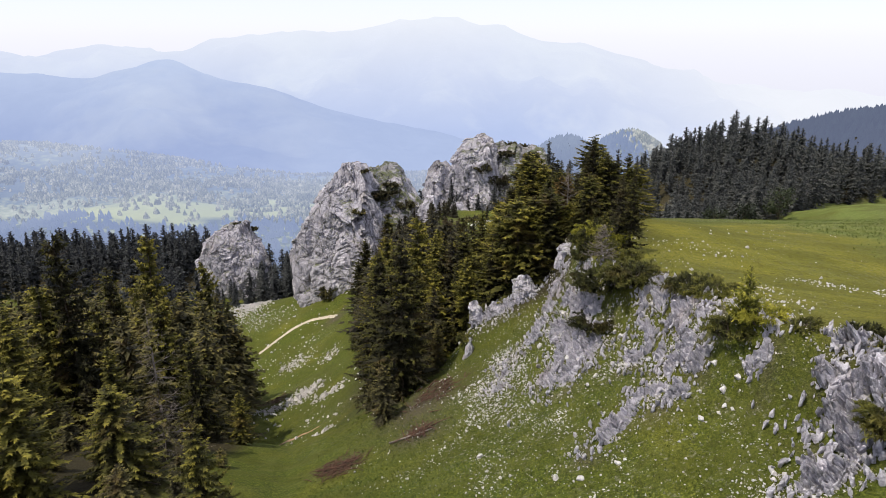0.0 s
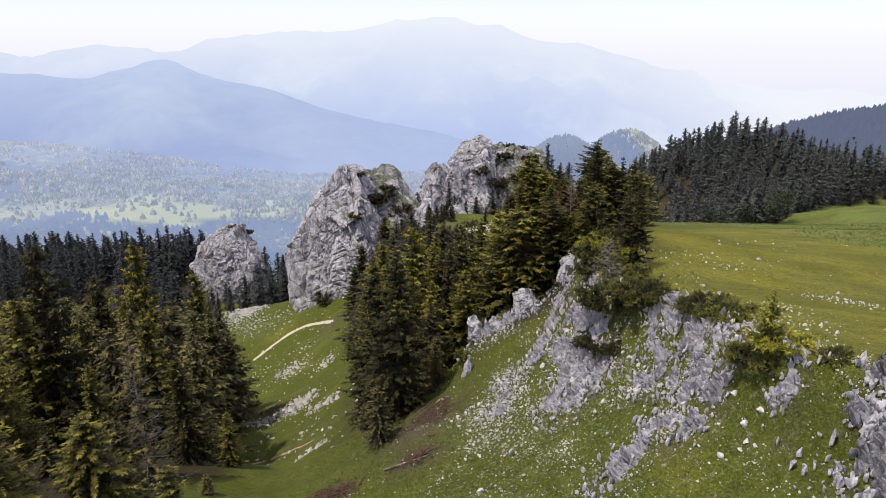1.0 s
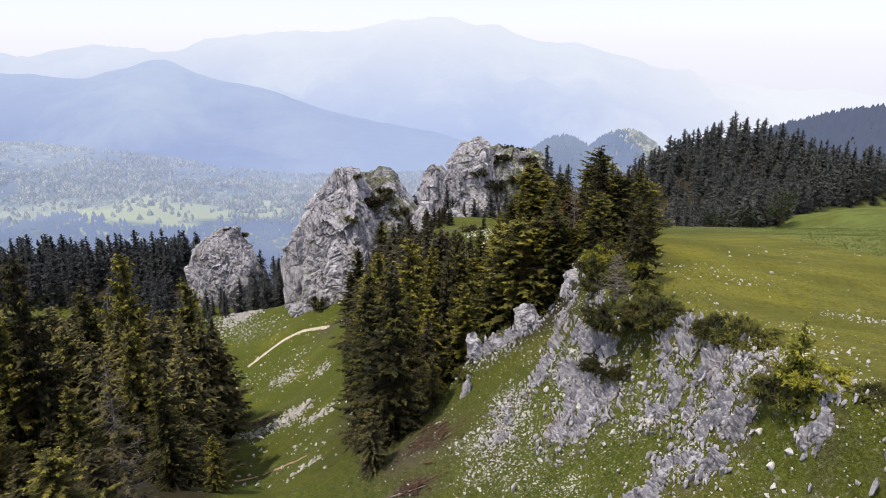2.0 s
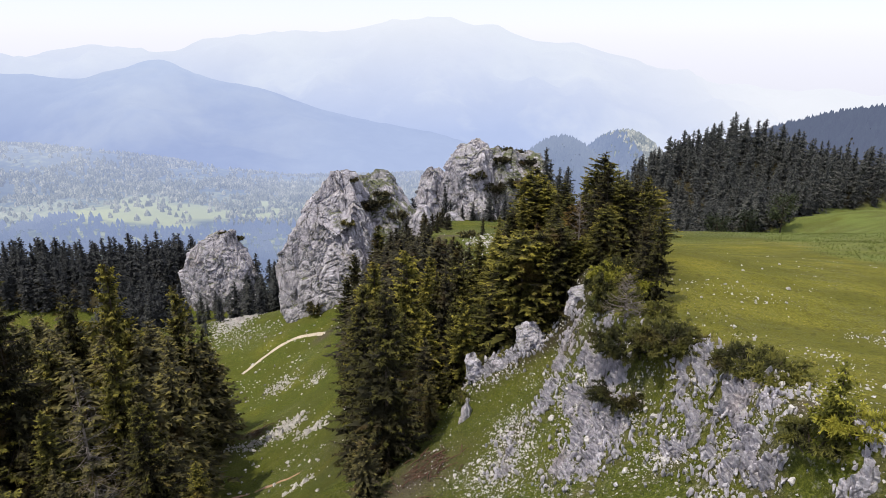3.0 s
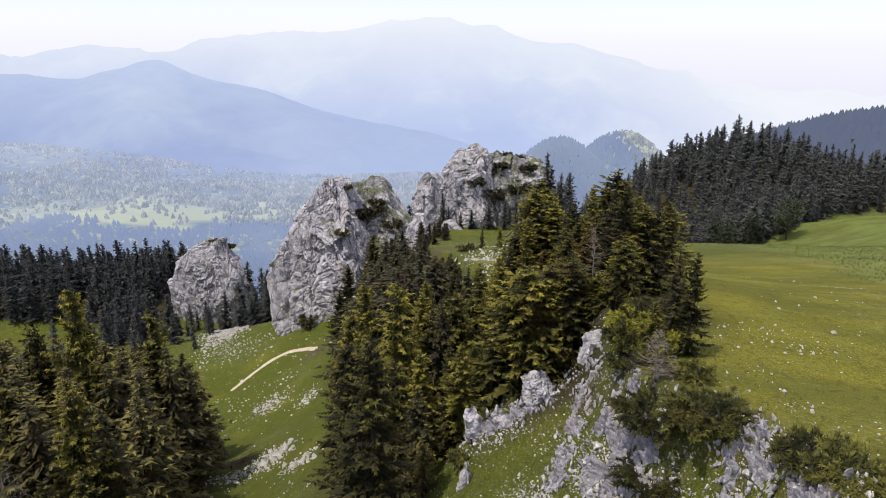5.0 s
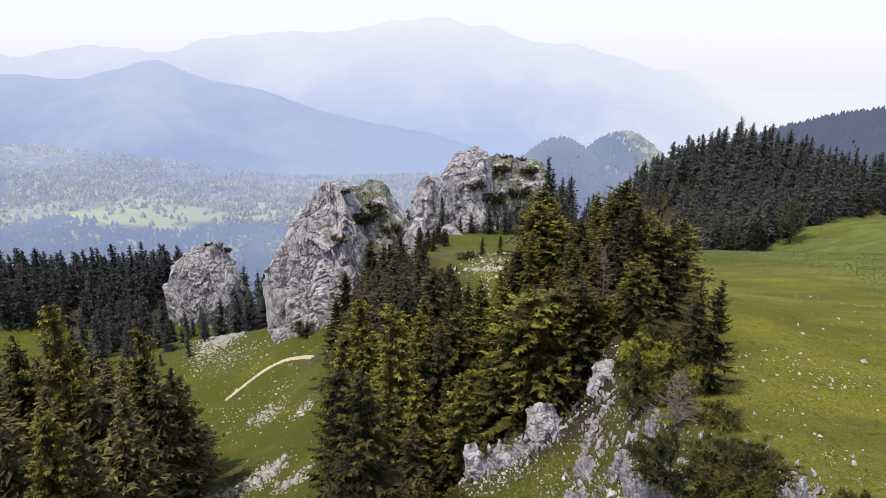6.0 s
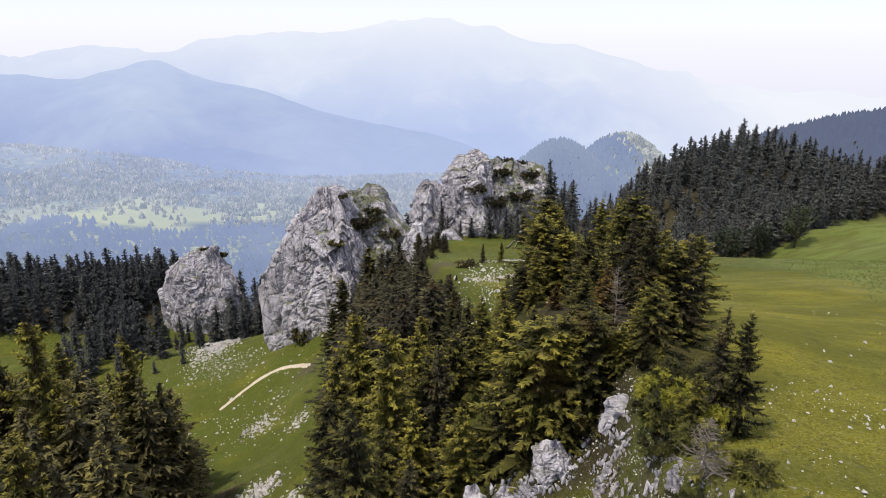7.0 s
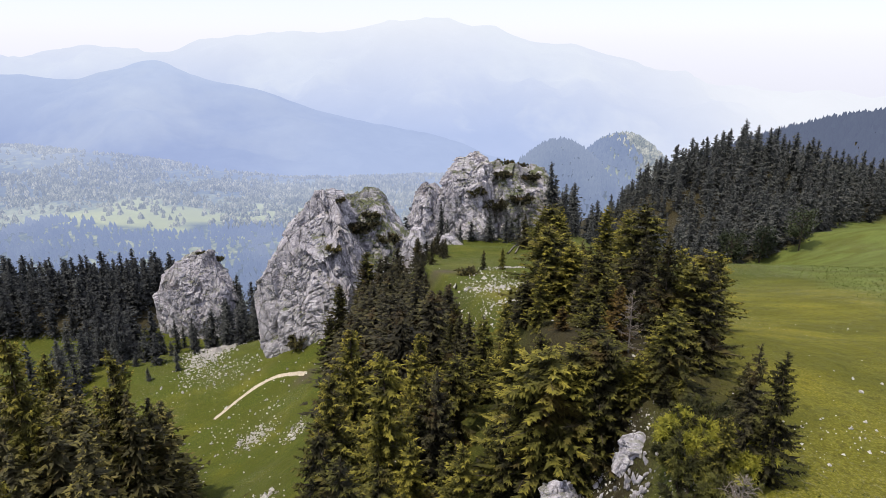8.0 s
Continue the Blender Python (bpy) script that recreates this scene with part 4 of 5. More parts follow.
put_tops(ridge_kind, [
    (12.6, 68.6, 16.0, 1.15, 4), (17.7, 72.6, 18.4, 0.90, 0), (16.4, 71.0, 19.4, 0.85, 1), (18.6, 69.3, 18.6, 0.80, 3), (21.2, 73.8, 17.4, 0.85, 0), (16.1, 57.6, 18.1, 0.85, 3), (16.9, 56.7, 17.6, 0.85, 1), (14.4, 56.3, 15.2, 0.90, 0),
    (9.3, 65.2, 14.6, 1.15, 2), (8.1, 71.6, 12.2, 1.00, 0), (6.4, 72.9, 11.2, 0.95, 1), (5.0, 66.5, 8.6, 1.00, 0), (1.0, 73.6, 7.9, 0.90, 3), (6.8, 65.5, 10.0, 1.15, 2), (11.2, 66.5, 13.5, 1.15, 2), (14.4, 66.6, 14.8, 1.15, 0),
    (7.8, 65.0, 12.2, 1.15, 2), (5.0, 65.0, 9.4, 1.10, 0), (10.8, 65.0, 13.2, 1.10, 2), (2.6, 64.6, 7.2, 1.00, 1), (12.8, 64.8, 14.0, 1.15, 0), (14.2, 63.4, 13.4, 1.10, 0), (12.6, 64.8, 12.9, 1.15, 2), (14.2, 59.2, 13.4, 1.15, 0), (13.4, 56.8, 12.8, 1.15, 1), (13.9, 61.2, 12.6, 0.90, 1), (11.6, 90.0, 12.8, 1.15, 2), (13.9, 99.5, 11.8, 1.10, 0), (14.2, 80.0, 15.5, 1.15, 0), (18.5, 82.0, 16.5, 0.90, 3), (20.5, 88.0, 15.0, 1.00, 2), (24.0, 106.0, 11.0, 0.90, 1), (16.1, 112, 8.7, 1.00, 2), (29.1, 134, 4.3, 1.10, 1), (27.7, 117, 8.9, 1.00, 0), (22.6, 128, 4.0, 1.10, 4), (19.5, 120, 5.6, 1.10, 1), (23.8, 79.9, 15.0, 0.70, 3), (5.2, 84, 7.2, 1.15, 1), (7.6, 88, 7.6, 1.15, 0), (4.4, 92, 4.6, 1.15, 3), (9.2, 86, 9.8, 1.15, 2), (6.8, 80, 9.4, 1.15, 0), (3.7, 98, 2.4, 0.90, 3), (1.6, 88, 4.0, 1.15, 4), (9.0, 95, 6.2, 1.15, 1), (2.4, 80, 6.2, 1.15, 0), (11.0, 78.0, 13.0, 1.10, 4), (15.2, 63.6, 13.0, 1.15, 1), (19.6, 65.0, 13.4, 1.15, 0), (14.6, 75.0, 17.2, 1.00, 4),
    (10.8, 156.0, -9.2, 0.90, 3), (14.3, 153.5, -8.0, 0.90, 0), (8.0, 150.0, -11.0, 0.90, 3), (25.9, 162, -4.2, 1.10, 2), (28, 188, -10, 1.15, 0), (33, 190, -10, 1.15, 1), (25, 198, -13, 1.15, 3), (31, 204, -13, 1.15, 0)], 1)
put_tops(slope_kind, [
    (-4.0, 57.2, 12.6, 0.86, 0), (-5.4, 52.5, 2.2, 1.3, 2), (-7.4, 62.5, 4.6, 0.8, 2), (-3.0, 73.2, 10.4, 0.75, 1), (-1.0, 63.0, 5.5, 0.8, 3), (1.6, 66.5, 6.5, 0.85, 0), (-6.0, 74.0, 5.0, 0.8, 2),
    (-2.8, 134.0, -3.4, 0.95, 2), (4.6, 136.0, -6.4, 0.8, 2), (-19.8, 138.0, -14.6, 0.8, 2), (-17.0, 164.0, -19.5, 1.0, 2), (-20.0, 150.0, -22, 0.95, 3), (-5.3, 119.7, -1.5, 0.95, 2), (-12, 172, -24, 1.0, 2), (-7, 178, -22, 1.0, 3), (-22, 160, -26, 1.0, 0),
    (-19.7, 190, -20.5, 1.1, 2), (-16, 186, -22.5, 1.2, 1), (-12.5, 187, -22, 1.2, 3), (-9, 183, -19.5, 1.2, 2), (-24, 188, -28, 1.2, 3), (-22, 176, -25, 1.1, 0), (-14, 176, -20, 1.2, 2), (-6, 170, -15, 1.2, 3), (-2.2, 162, -8.5, 1.1, 2), (0.2, 168, -7.5, 1.0, 3), (3.5, 186, -7.5, 1.0, 2), (-3, 184, -10, 1.2, 3), (1, 192, -9.5, 1.1, 2), (-16, 168, -21, 1.2, 3),
    (-44.0, 92.5, -4.2, 0.78, 1), (-56.2, 102.6, -8.2, 0.78, 0), (-34.8, 74.5, -1.4, 0.81, 0), (-42.7, 109.7, -13.4, 0.88, 1), (-45.6, 128.5, -24.0, 0.88, 2), (-47.8, 83.0, -6.2, 0.94, 0), (-55.0, 127.0, -23.0, 0.88, 2), (-32, 85.4, -11.6, 1.00, 2), (-13.2, 30.0, 10.2, 1.09, 0), (-20.3, 57.4, -3.8, 1.15, 0), (-43.3, 69.8, 3.8, 0.78, 1), (-62.9, 137.6, -32.0, 1.03, 2), (-45.2, 135.3, -34.4, 1.00, 2), (-63.2, 127.3, -19.0, 0.88, 0), (-47.5, 98.2, -7.0, 0.81, 0), (-17.5, 36.0, 6.0, 1.15, 3), (-22, 42, 5.5, 1.15, 3), (-27, 63, -1.0, 1.03, 2), (-19, 48, 0.5, 1.15, 2), (-30, 43, 6.5, 1.26, 2), (-25.5, 42, 6.0, 1.26, 3), (-33.5, 51, 5.0, 1.15, 2), (-28.5, 52, 3.5, 1.15, 3), (-40, 55, 6.0, 1.15, 0), (-34.5, 45.5, 6.0, 1.26, 3), (-21, 44.5, 2.5, 1.15, 2)], 2)
dead_kind.put(0, -24.8, 50.6, ground_at(-24.8, 50.6), 8.6 - ground_at(-24.8, 50.6), 0.9)
snag_kind.put(0, 13.2, 67.8, 12.6, 4.4, 1.0, 40)
deadbush_kind.put(0, 13.2, 52.0, ground_at(13.2, 52.0), 15.2 - ground_at(13.2, 52.0), 1.0, 20)


def forest_mass(name, spots, seed, tall, label, mat=None, girth=1.0, fine=1.0):
    """Trees past counting, as one mass."""
    rnd = np.random.RandomState(seed)
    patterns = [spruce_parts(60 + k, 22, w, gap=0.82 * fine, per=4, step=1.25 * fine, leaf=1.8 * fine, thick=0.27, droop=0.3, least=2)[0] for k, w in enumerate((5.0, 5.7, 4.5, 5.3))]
    V, F, T, n = [], [], [], 0
    spots = np.array(spots)
    zs = ground_z(spots[:, 0], spots[:, 1])
    for k, ((x, y), z) in enumerate(zip(spots, zs)):
        v, f, t = patterns[rnd.randint(4)]
        s, a = (tall[k] if isinstance(tall, list) else rnd.uniform(*tall)) / 22, rnd.uniform(0, 6.28)
        g = s * girth * rnd.uniform(0.85, 1.15)
        ca, sa = math.cos(a) * g, math.sin(a) * g
        V.append(np.c_[v[:, 0] * ca - v[:, 1] * sa + x, v[:, 0] * sa + v[:, 1] * ca + y, v[:, 2] * s + z - 0.3])
        F.append(f + n)
        T.append(np.clip(t * rnd.uniform(0.6, 1.2), 0, 1))
        n += len(v)
    return tagged(new(name, mesh_from(name, np.concatenate(V), np.concatenate(F), mat or SPRUCE_HAZED, False, leaf_light=np.concatenate(T))), label, "forest", kind="stuff")


def fill(kind, spots, seed, tall, girth=1.0, picks=(0, 1, 2, 3)):
    rnd = random.Random(seed)
    for x, y in spots:
        kind.put(rnd.choice(picks), x, y, ground_at(x, y) - 0.3, rnd.uniform(*tall) * (1 - 0.25 * (rnd.random() < 0.2)), girth * rnd.uniform(0.85, 1.15), rnd.uniform(0, 360))


def thin_out(spots, apart):
    kept = []
    for p in spots:
        if all((p[0] - q[0]) ** 2 + (p[1] - q[1]) ** 2 > apart**2 for q in kept):
            kept.append(p)
    return kept


rnd = random.Random(77)


def below_canopy(kind, spots, seed, canopy, girth, picks, least=5.0, most=26.0, under=(0.5, 5.0)):
    """Trees whose tops stay under the wood's own roof, canopy(x, y)."""
    rnd = random.Random(seed)
    rest = []
    for x, y in spots:
        z = ground_at(x, y) - 0.3
        tall = min(canopy(x, y) - rnd.uniform(*under) - z, most)
        turn, wide, pick = rnd.uniform(0, 360), girth * rnd.uniform(0.85, 1.15), rnd.choice(picks)
        if tall > least and y < 105:
            kind.put(pick, x, y, z, tall, wide, turn)
        elif tall > least:
            rest.append(((x, y), tall))
    return rest


# the grove on the ridge and below it, leaving the green saddle open
spots = [(rnd.uniform(-14, 23), rnd.uniform(60, 166)) for _ in range(1300)]


def in_grove(x, y):
    rim = float(eased(np.array([y]), RIM, 3)[0])
    if x > rim + 7 or x < -9 - 0.05 * (y - 60) or x > 3.2 and y > 88 or y > 128 and x > -1:
        return False
    if x > 6 and y < 64 or x > 19 and y < 70:
        return False
    return not (x < rim - 2 and y < 64 and x > 0)


def grove_canopy(x, y):
    """The roof of the grove, falling northward and down the western slope."""
    return np.interp(y, (58, 70, 85, 100, 120, 140, 160, 175, 190), (7, 6, 5, 2.5, -1, -6.5, -11, -13, -15)) - 0.5 * max(0, -x - 2)


grove = thin_out([p for p in spots if in_grove(*p)], 4.3)
fill(ridge_kind, [p for p in grove if p[0] > 4.5], 4, (4.5, 6.4), 1.15, (0, 1, 2, 3, 4))
spots = [(rnd.uniform(13, 25), rnd.uniform(84, 132)) for _ in range(300)]
fill(ridge_kind, thin_out([p for p in spots if p[0] > 12.5 + 0.16 * (p[1] - 95)], 3.6), 14, (5.5, 8.5), 1.15, (0, 1, 2, 3, 4))
lower_grove = below_canopy(slope_kind, [p for p in grove if p[0] <= 4.5], 4, grove_canopy, 1.1, (0, 1, 2, 3), 5.0, 17.0, (0.3, 3.0))
spots = [(rnd.uniform(-17, 3), rnd.uniform(126, 192)) for _ in range(260)]
lower_grove += below_canopy(slope_kind, thin_out([p for p in spots if not (p[0] > -1 and p[1] < 150)], 4.6), 6, grove_canopy, 1.1, (2, 3, 2, 3, 0), 4.0, 18.0, (0.0, 4.0))
forest_mass("lower_grove", [p for p, tall in lower_grove], 19, [tall for p, tall in lower_grove], "dark green spruces crowding the slope below the crag", SPRUCE_DARK, 1.5, 0.8)


def wood_canopy(x, y):
    """The roof of the wood beside the lane, falling away down the valley."""
    top = np.interp(y, (20, 30, 50, 60, 70, 80, 92, 103, 110, 127, 136, 150), (12, 10, 5.5, 0.5, -0.5, -3.5, -5.5, -9, -13, -23, -33, -44))
    return top + 0.13 * np.clip(lane_edge(y) - x - 8, -10, 30)


# the wood beside the lane
spots = [(rnd.uniform(-110, -12), rnd.uniform(12, 140)) for _ in range(2200)]
spots = [p for p in spots if p[0] < lane_edge(p[1]) - 3.5 and p[0] > -20 - 0.76 * p[1]]
near_wood = thin_out([p for p in spots if p[1] < 56], 4.2) + thin_out([p for p in spots if p[1] >= 56], 4.5)
below_canopy(slope_kind, [p for p in near_wood if 50 <= p[1] < 74], 5, wood_canopy, 1.15, (0, 2, 3, 2, 3, 1, 2), under=(0.3, 3.5))
below_canopy(slope_kind, [p for p in near_wood if p[1] < 50], 15, wood_canopy, 1.55, (0, 2, 3, 2, 3), under=(0.0, 3.0))
mass = [(p, min(float(wood_canopy(*p)) - rnd.uniform(0.2, 3.0) - ground_at(*p), 26)) for p in near_wood if p[1] >= 74]
mass = [(p, tall) for p, tall in mass if tall > 5]
forest_mass("lower_wood", [p for p, tall in mass], 16, [tall for p, tall in mass], "dense spruce wood in the hollow beside the lane", SPRUCE_DARK, 1.1, 0.65)
# the wood round the western rock, with a clearing before it
spots = [(rnd.uniform(-330, -60), rnd.uniform(186, 350)) for _ in range(3900)]
spots = [p for p in spots if p[0] < -86 - 0.1 * (p[1] - 215) and not (-104 < p[0] < -62 and 222 < p[1] < 272) and not (p[0] < -112 and p[1] < 243) and p[0] > -0.72 * p[1] - 30]
spots = thin_out(sorted(spots, key=lambda p: p[1] + 0.3 * p[0]), 5.6)
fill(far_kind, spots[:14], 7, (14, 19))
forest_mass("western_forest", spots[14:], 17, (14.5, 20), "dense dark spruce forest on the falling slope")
spots = [(rnd.uniform(-70, -50), rnd.uniform(226, 285)) for _ in range(80)]
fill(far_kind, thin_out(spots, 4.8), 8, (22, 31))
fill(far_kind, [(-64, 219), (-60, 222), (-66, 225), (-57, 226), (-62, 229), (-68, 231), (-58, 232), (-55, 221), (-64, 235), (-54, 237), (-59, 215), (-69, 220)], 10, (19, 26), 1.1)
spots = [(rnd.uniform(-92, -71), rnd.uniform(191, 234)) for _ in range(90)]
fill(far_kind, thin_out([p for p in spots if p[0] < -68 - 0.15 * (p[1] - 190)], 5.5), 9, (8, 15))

# eastern forest and hill
spots = [(rnd.uniform(36, 340), rnd.uniform(220, 470)) for _ in range(4200)]
spots = [p for p in spots if p[1] > forest_edge(p[0]) and p[0] < 0.78 * p[1] + 20 and (p[0] > 0.25 * p[1] + 4 if p[1] > 290 else p[0] > 46 or p[1] < 240)]
spots = thin_out(sorted([p for p in spots if p[1] < 450], key=lambda p: p[1] - 0.8 * p[0]), 6.3)
heights = [float(np.interp(p[0], (95, 142), (9, 21)) if p[1] > 325 else np.interp(p[0], (45, 90, 130), (17, 18, 20))) * rnd.uniform(0.75, 1.2) for p in spots]
for p, tall in list(zip(spots, heights))[:40]:
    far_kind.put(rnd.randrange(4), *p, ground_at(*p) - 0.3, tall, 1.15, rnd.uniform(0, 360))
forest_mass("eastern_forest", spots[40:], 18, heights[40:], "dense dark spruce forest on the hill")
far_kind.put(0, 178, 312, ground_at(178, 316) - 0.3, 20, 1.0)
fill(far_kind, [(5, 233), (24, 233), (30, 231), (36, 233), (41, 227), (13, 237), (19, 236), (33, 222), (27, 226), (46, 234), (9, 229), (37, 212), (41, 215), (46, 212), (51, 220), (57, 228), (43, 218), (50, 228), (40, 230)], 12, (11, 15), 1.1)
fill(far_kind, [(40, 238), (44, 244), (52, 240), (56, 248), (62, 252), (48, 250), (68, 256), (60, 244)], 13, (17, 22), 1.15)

# ---- dwarf pines and shrubs ----
def shrub_parts(seed, wide, high, stems=60, leaf=0.27, step=0.06, thick=0.13):
    """A spreading shrub: arched stems set with needle sprays."""
    rnd = np.random.RandomState(seed)
    V, F, tips, wood, n = [], [], [], [], 0
    for k in range(stems):
        a = rnd.uniform(0, 6.28)
        root = np.array([np.cos(a), np.sin(a), 0]) * wide * 0.45 * rnd.rand() ** 0.5
        a += rnd.normal(0, 0.7)
        out = np.array([np.cos(a), np.sin(a), 0])
        L = wide * rnd.uniform(0.25, 0.62)
        up = high * rnd.uniform(0.45, 1.0) * (1 - 0.5 * np.linalg.norm(root) / wide)
        s = np.linspace(0, 1, 6)
        curve = root + out * (L * s)[:, None] + np.array([0, 0, 1.0]) * (up * np.sin(s * 1.9))[:, None]
        wood.append(tube(curve[::2], (0.03, 0.022, 0.008), 4))
        m = max(4, int((L + up) / step))
        t = np.clip(np.repeat(np.linspace(0.25, 1, m), 3) + rnd.uniform(-0.04, 0.04, 3 * m), 0, 1)
        base = np.stack([np.interp(t, s, curve[:, c]) for c in range(3)], 1)
        way = out * 0.6 + rnd.normal(0, 0.6, (3 * m, 3)) + (0, 0, 0.35)
        size = leaf * rnd.uniform(0.6, 1.4, 3 * m)
        v, f = blades(base, way, size, thick, rnd)
        V.append(v)
        F.append(f + n)
        n += len(v)
        tips.append(np.repeat(np.clip((t - 0.45) * 1.1, 0, 1), 3))
    return (np.concatenate(V), np.concatenate(F), np.concatenate(tips)), joined(wood)


def shrub(name, seed, wide, high, x, y, z, label, mat=None, turn=0.0, scale=(1, 1, 1), tilt=0.0, **kw):
    crown, wood = shrub_parts(seed, wide, high, **kw)
    root = tagged(new(name), label, "shrub")
    part("stem", mesh_from("stem", *wood, BARK, True), root)
    part("foliage", mesh_from("foliage", crown[0], crown[1], mat or PINE, False, leaf_light=crown[2]), root)
    root.matrix_world = pose(x, y, z, 0, tilt, turn) @ Matrix.Diagonal((*scale, 1))
    return root


PINE_LABEL = "dark green dwarf pine spreading over the cliff edge"
for seed, wide, high, x, y, stems in ((1, 3.0, 1.5, 12.9, 49.8, 110), (2, 3.0, 1.3, 14.6, 47.6, 110), (3, 1.8, 1.0, 15.0, 47.2, 60), (4, 2.6, 1.1, 12.2, 48.0, 80), (5, 2.2, 0.9, 17.3, 42.6, 80), (6, 2.2, 0.8, 18.2, 41.2, 80), (7, 1.7, 1.0, 16.9, 35.0, 70), (8, 1.6, 0.8, 18.0, 34.2, 60), (9, 1.0, 0.5, 19.6, 32.4, 30), (10, 2.0, 1.5, 20.6, 25.4, 90), (11, 1.0, 0.6, 21.6, 28.8, 30), (12, 1.2, 0.7, 2.4, 60.0, 40), (13, 1.0, 0.6, 4.4, 61.8, 30), (14, 1.5, 1.2, 14.2, 54.6, 60), (15, 1.6, 1.3, 13.4, 57.2, 60), (16, 1.4, 1.0, 15.6, 52.2, 50), (17, 1.1, 0.7, 21.6, 30.6, 40), (18, 2.2, 2.0, 15.2, 60.2, 90), (19, 2.0, 1.8, 13.9, 59.0, 80), (20, 2.0, 1.6, 13.6, 57.2, 80), (21, 2.4, 2.0, 15.4, 57.6, 90), (22, 1.4, 1.0, 12.6, 55.6, 50)):
    shrub("dwarf_pine", seed, wide, high, x, y, ground_at(x, y) - 0.05, PINE_LABEL, stems=stems, tilt=-8, mat=FRESH if seed in (8, 19, 21) else None)
sapling = Kind([spruce(41, 3, 1.0, FRESH, "light green young larch sapling on the cliff edge", name="sapling", gap=0.14, leaf=0.22, step=0.07, droop=-0.15, ragged=0.4)], [3], "")
sapling.put(0, 17.3, 34.6, ground_at(17.3, 34.6), 17.7 - ground_at(17.3, 34.6), 0.85)

# shrubs on top of the crags and in the far grass
for seed, x, y, z, wide, high in ((31, -26, 206, -8.6, 3.2, 1.0), (32, -20, 207, -8.8, 3.2, 1.2), (33, -17, 210, -9.5, 3.5, 1.4), (34, -22, 205, -12.5, 3.5, 2.0), (35, -17, 208, -13.0, 4.0, 2.2), (36, -12, 206, -17, 4, 2.4), (50, -26, 196.5, -22, 2.5, 1.6),
                                (37, 20, 266, -8.8, 4.0, 2.5), (38, 26, 264, -9.5, 4.5, 2.8), (39, 30, 258, -12.5, 4.5, 2.6), (40, 34, 252, -15, 4.5, 3.0), (41, 24, 250, -16, 4, 3), (42, 15, 244, -19, 4.0, 4), (43, 21, 243, -24, 5.0, 5), (44, 30, 244.5, -22, 5, 4),
                                (45, -81, 250, -38.6, 1.8, 1.0), (46, -75, 250, -43, 1.8, 1.3), (47, -36, 191.5, -48, 4.0, 4.5), (48, -52, 203, -57, 2, 2.5), (49, 7, 147, -13.0, 2.4, 1.6)):
    rock = main_crag if x < -8 and y > 193 and y < 235 or seed == 47 else twin_crag if x > 10 and y > 240 else west_crag if x < -70 else None
    z = z if seed in (42, 43, 44) else top_of(rock, x, y) if rock and seed != 47 else ground_at(x, y)
    shrub("crag_shrub", seed, wide * 0.9, high, x, y, z - 0.4, "dark mountain shrub growing on pale rock" if rock else "small dark bush in the grass", mat=SPRUCE_DARK, stems=46, leaf=0.8, step=0.5, thick=0.3)
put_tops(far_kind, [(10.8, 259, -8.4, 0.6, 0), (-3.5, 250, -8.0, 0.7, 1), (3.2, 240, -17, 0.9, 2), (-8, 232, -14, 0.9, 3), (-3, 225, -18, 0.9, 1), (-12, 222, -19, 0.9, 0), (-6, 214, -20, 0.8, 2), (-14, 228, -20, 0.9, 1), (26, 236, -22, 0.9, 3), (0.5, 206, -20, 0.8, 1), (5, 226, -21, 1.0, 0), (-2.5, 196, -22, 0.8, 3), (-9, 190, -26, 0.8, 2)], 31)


# ---- broad-leaved trees at the forest's edge ----
def broad_tree(seed, high, wide, x, y, label, mat):
    rnd = np.random.RandomState(seed)
    wood = [tube([(0, 0, -0.3), (0.1, 0, 0.3 * high), (0, 0.1, 0.62 * high), (0, 0, 0.9 * high)], (0.35, 0.28, 0.16, 0.04), 7)]
    base, way = [], []
    for k in range(46):
        h = rnd.uniform(0.2, 0.85)
        a = rnd.uniform(0, 6.28)
        r = wide * (np.sin(np.clip((h - 0.08) / 0.92, 0, 1) * np.pi) ** 0.7) * rnd.uniform(0.7, 1.1)
        end = np.array([np.cos(a) * r, np.sin(a) * r, high * (h + 0.13)])
        start = np.array([0, 0, high * h * 0.85])
        wood.append(tube([start, (start + end) / 2 + (0, 0, 0.1), end], (0.09, 0.06, 0.02), 4))
        m = 26
        c = start + (end - start) * rnd.uniform(0.5, 1.1, (m, 1)) + rnd.normal(0, 0.75, (m, 3))
        base.append(c)
        way.append(rnd.normal(0, 1, (m, 3)))
    base, way = np.concatenate(base), np.concatenate(way)
    v, f = blades(base, way, rnd.uniform(0.5, 1.1, len(base)), 0.42, rnd, True)
    root = tagged(new("broadleaf_tree"), label, "tree")
    part("trunk", mesh_from("trunk", *joined(wood), BARK, True), root)
    part("crown", mesh_from("crown", v, f, mat, False, leaf_light=np.repeat(rnd.uniform(0, 0.8, len(base)), 4)), root)
    root.location = (x, y, ground_at(x, y))
    return root


broad_tree(1, 18, 6.2, 150, 284, "round dark green tree at the edge of the wood", BROADLEAF)
broad_tree(2, 17, 5.4, 121, 281, "dark broad-leaved tree before the spruces", BROADLEAF)
broad_tree(3, 16, 4.8, 134, 283, "grey green tree before the spruces", BROADLEAF)


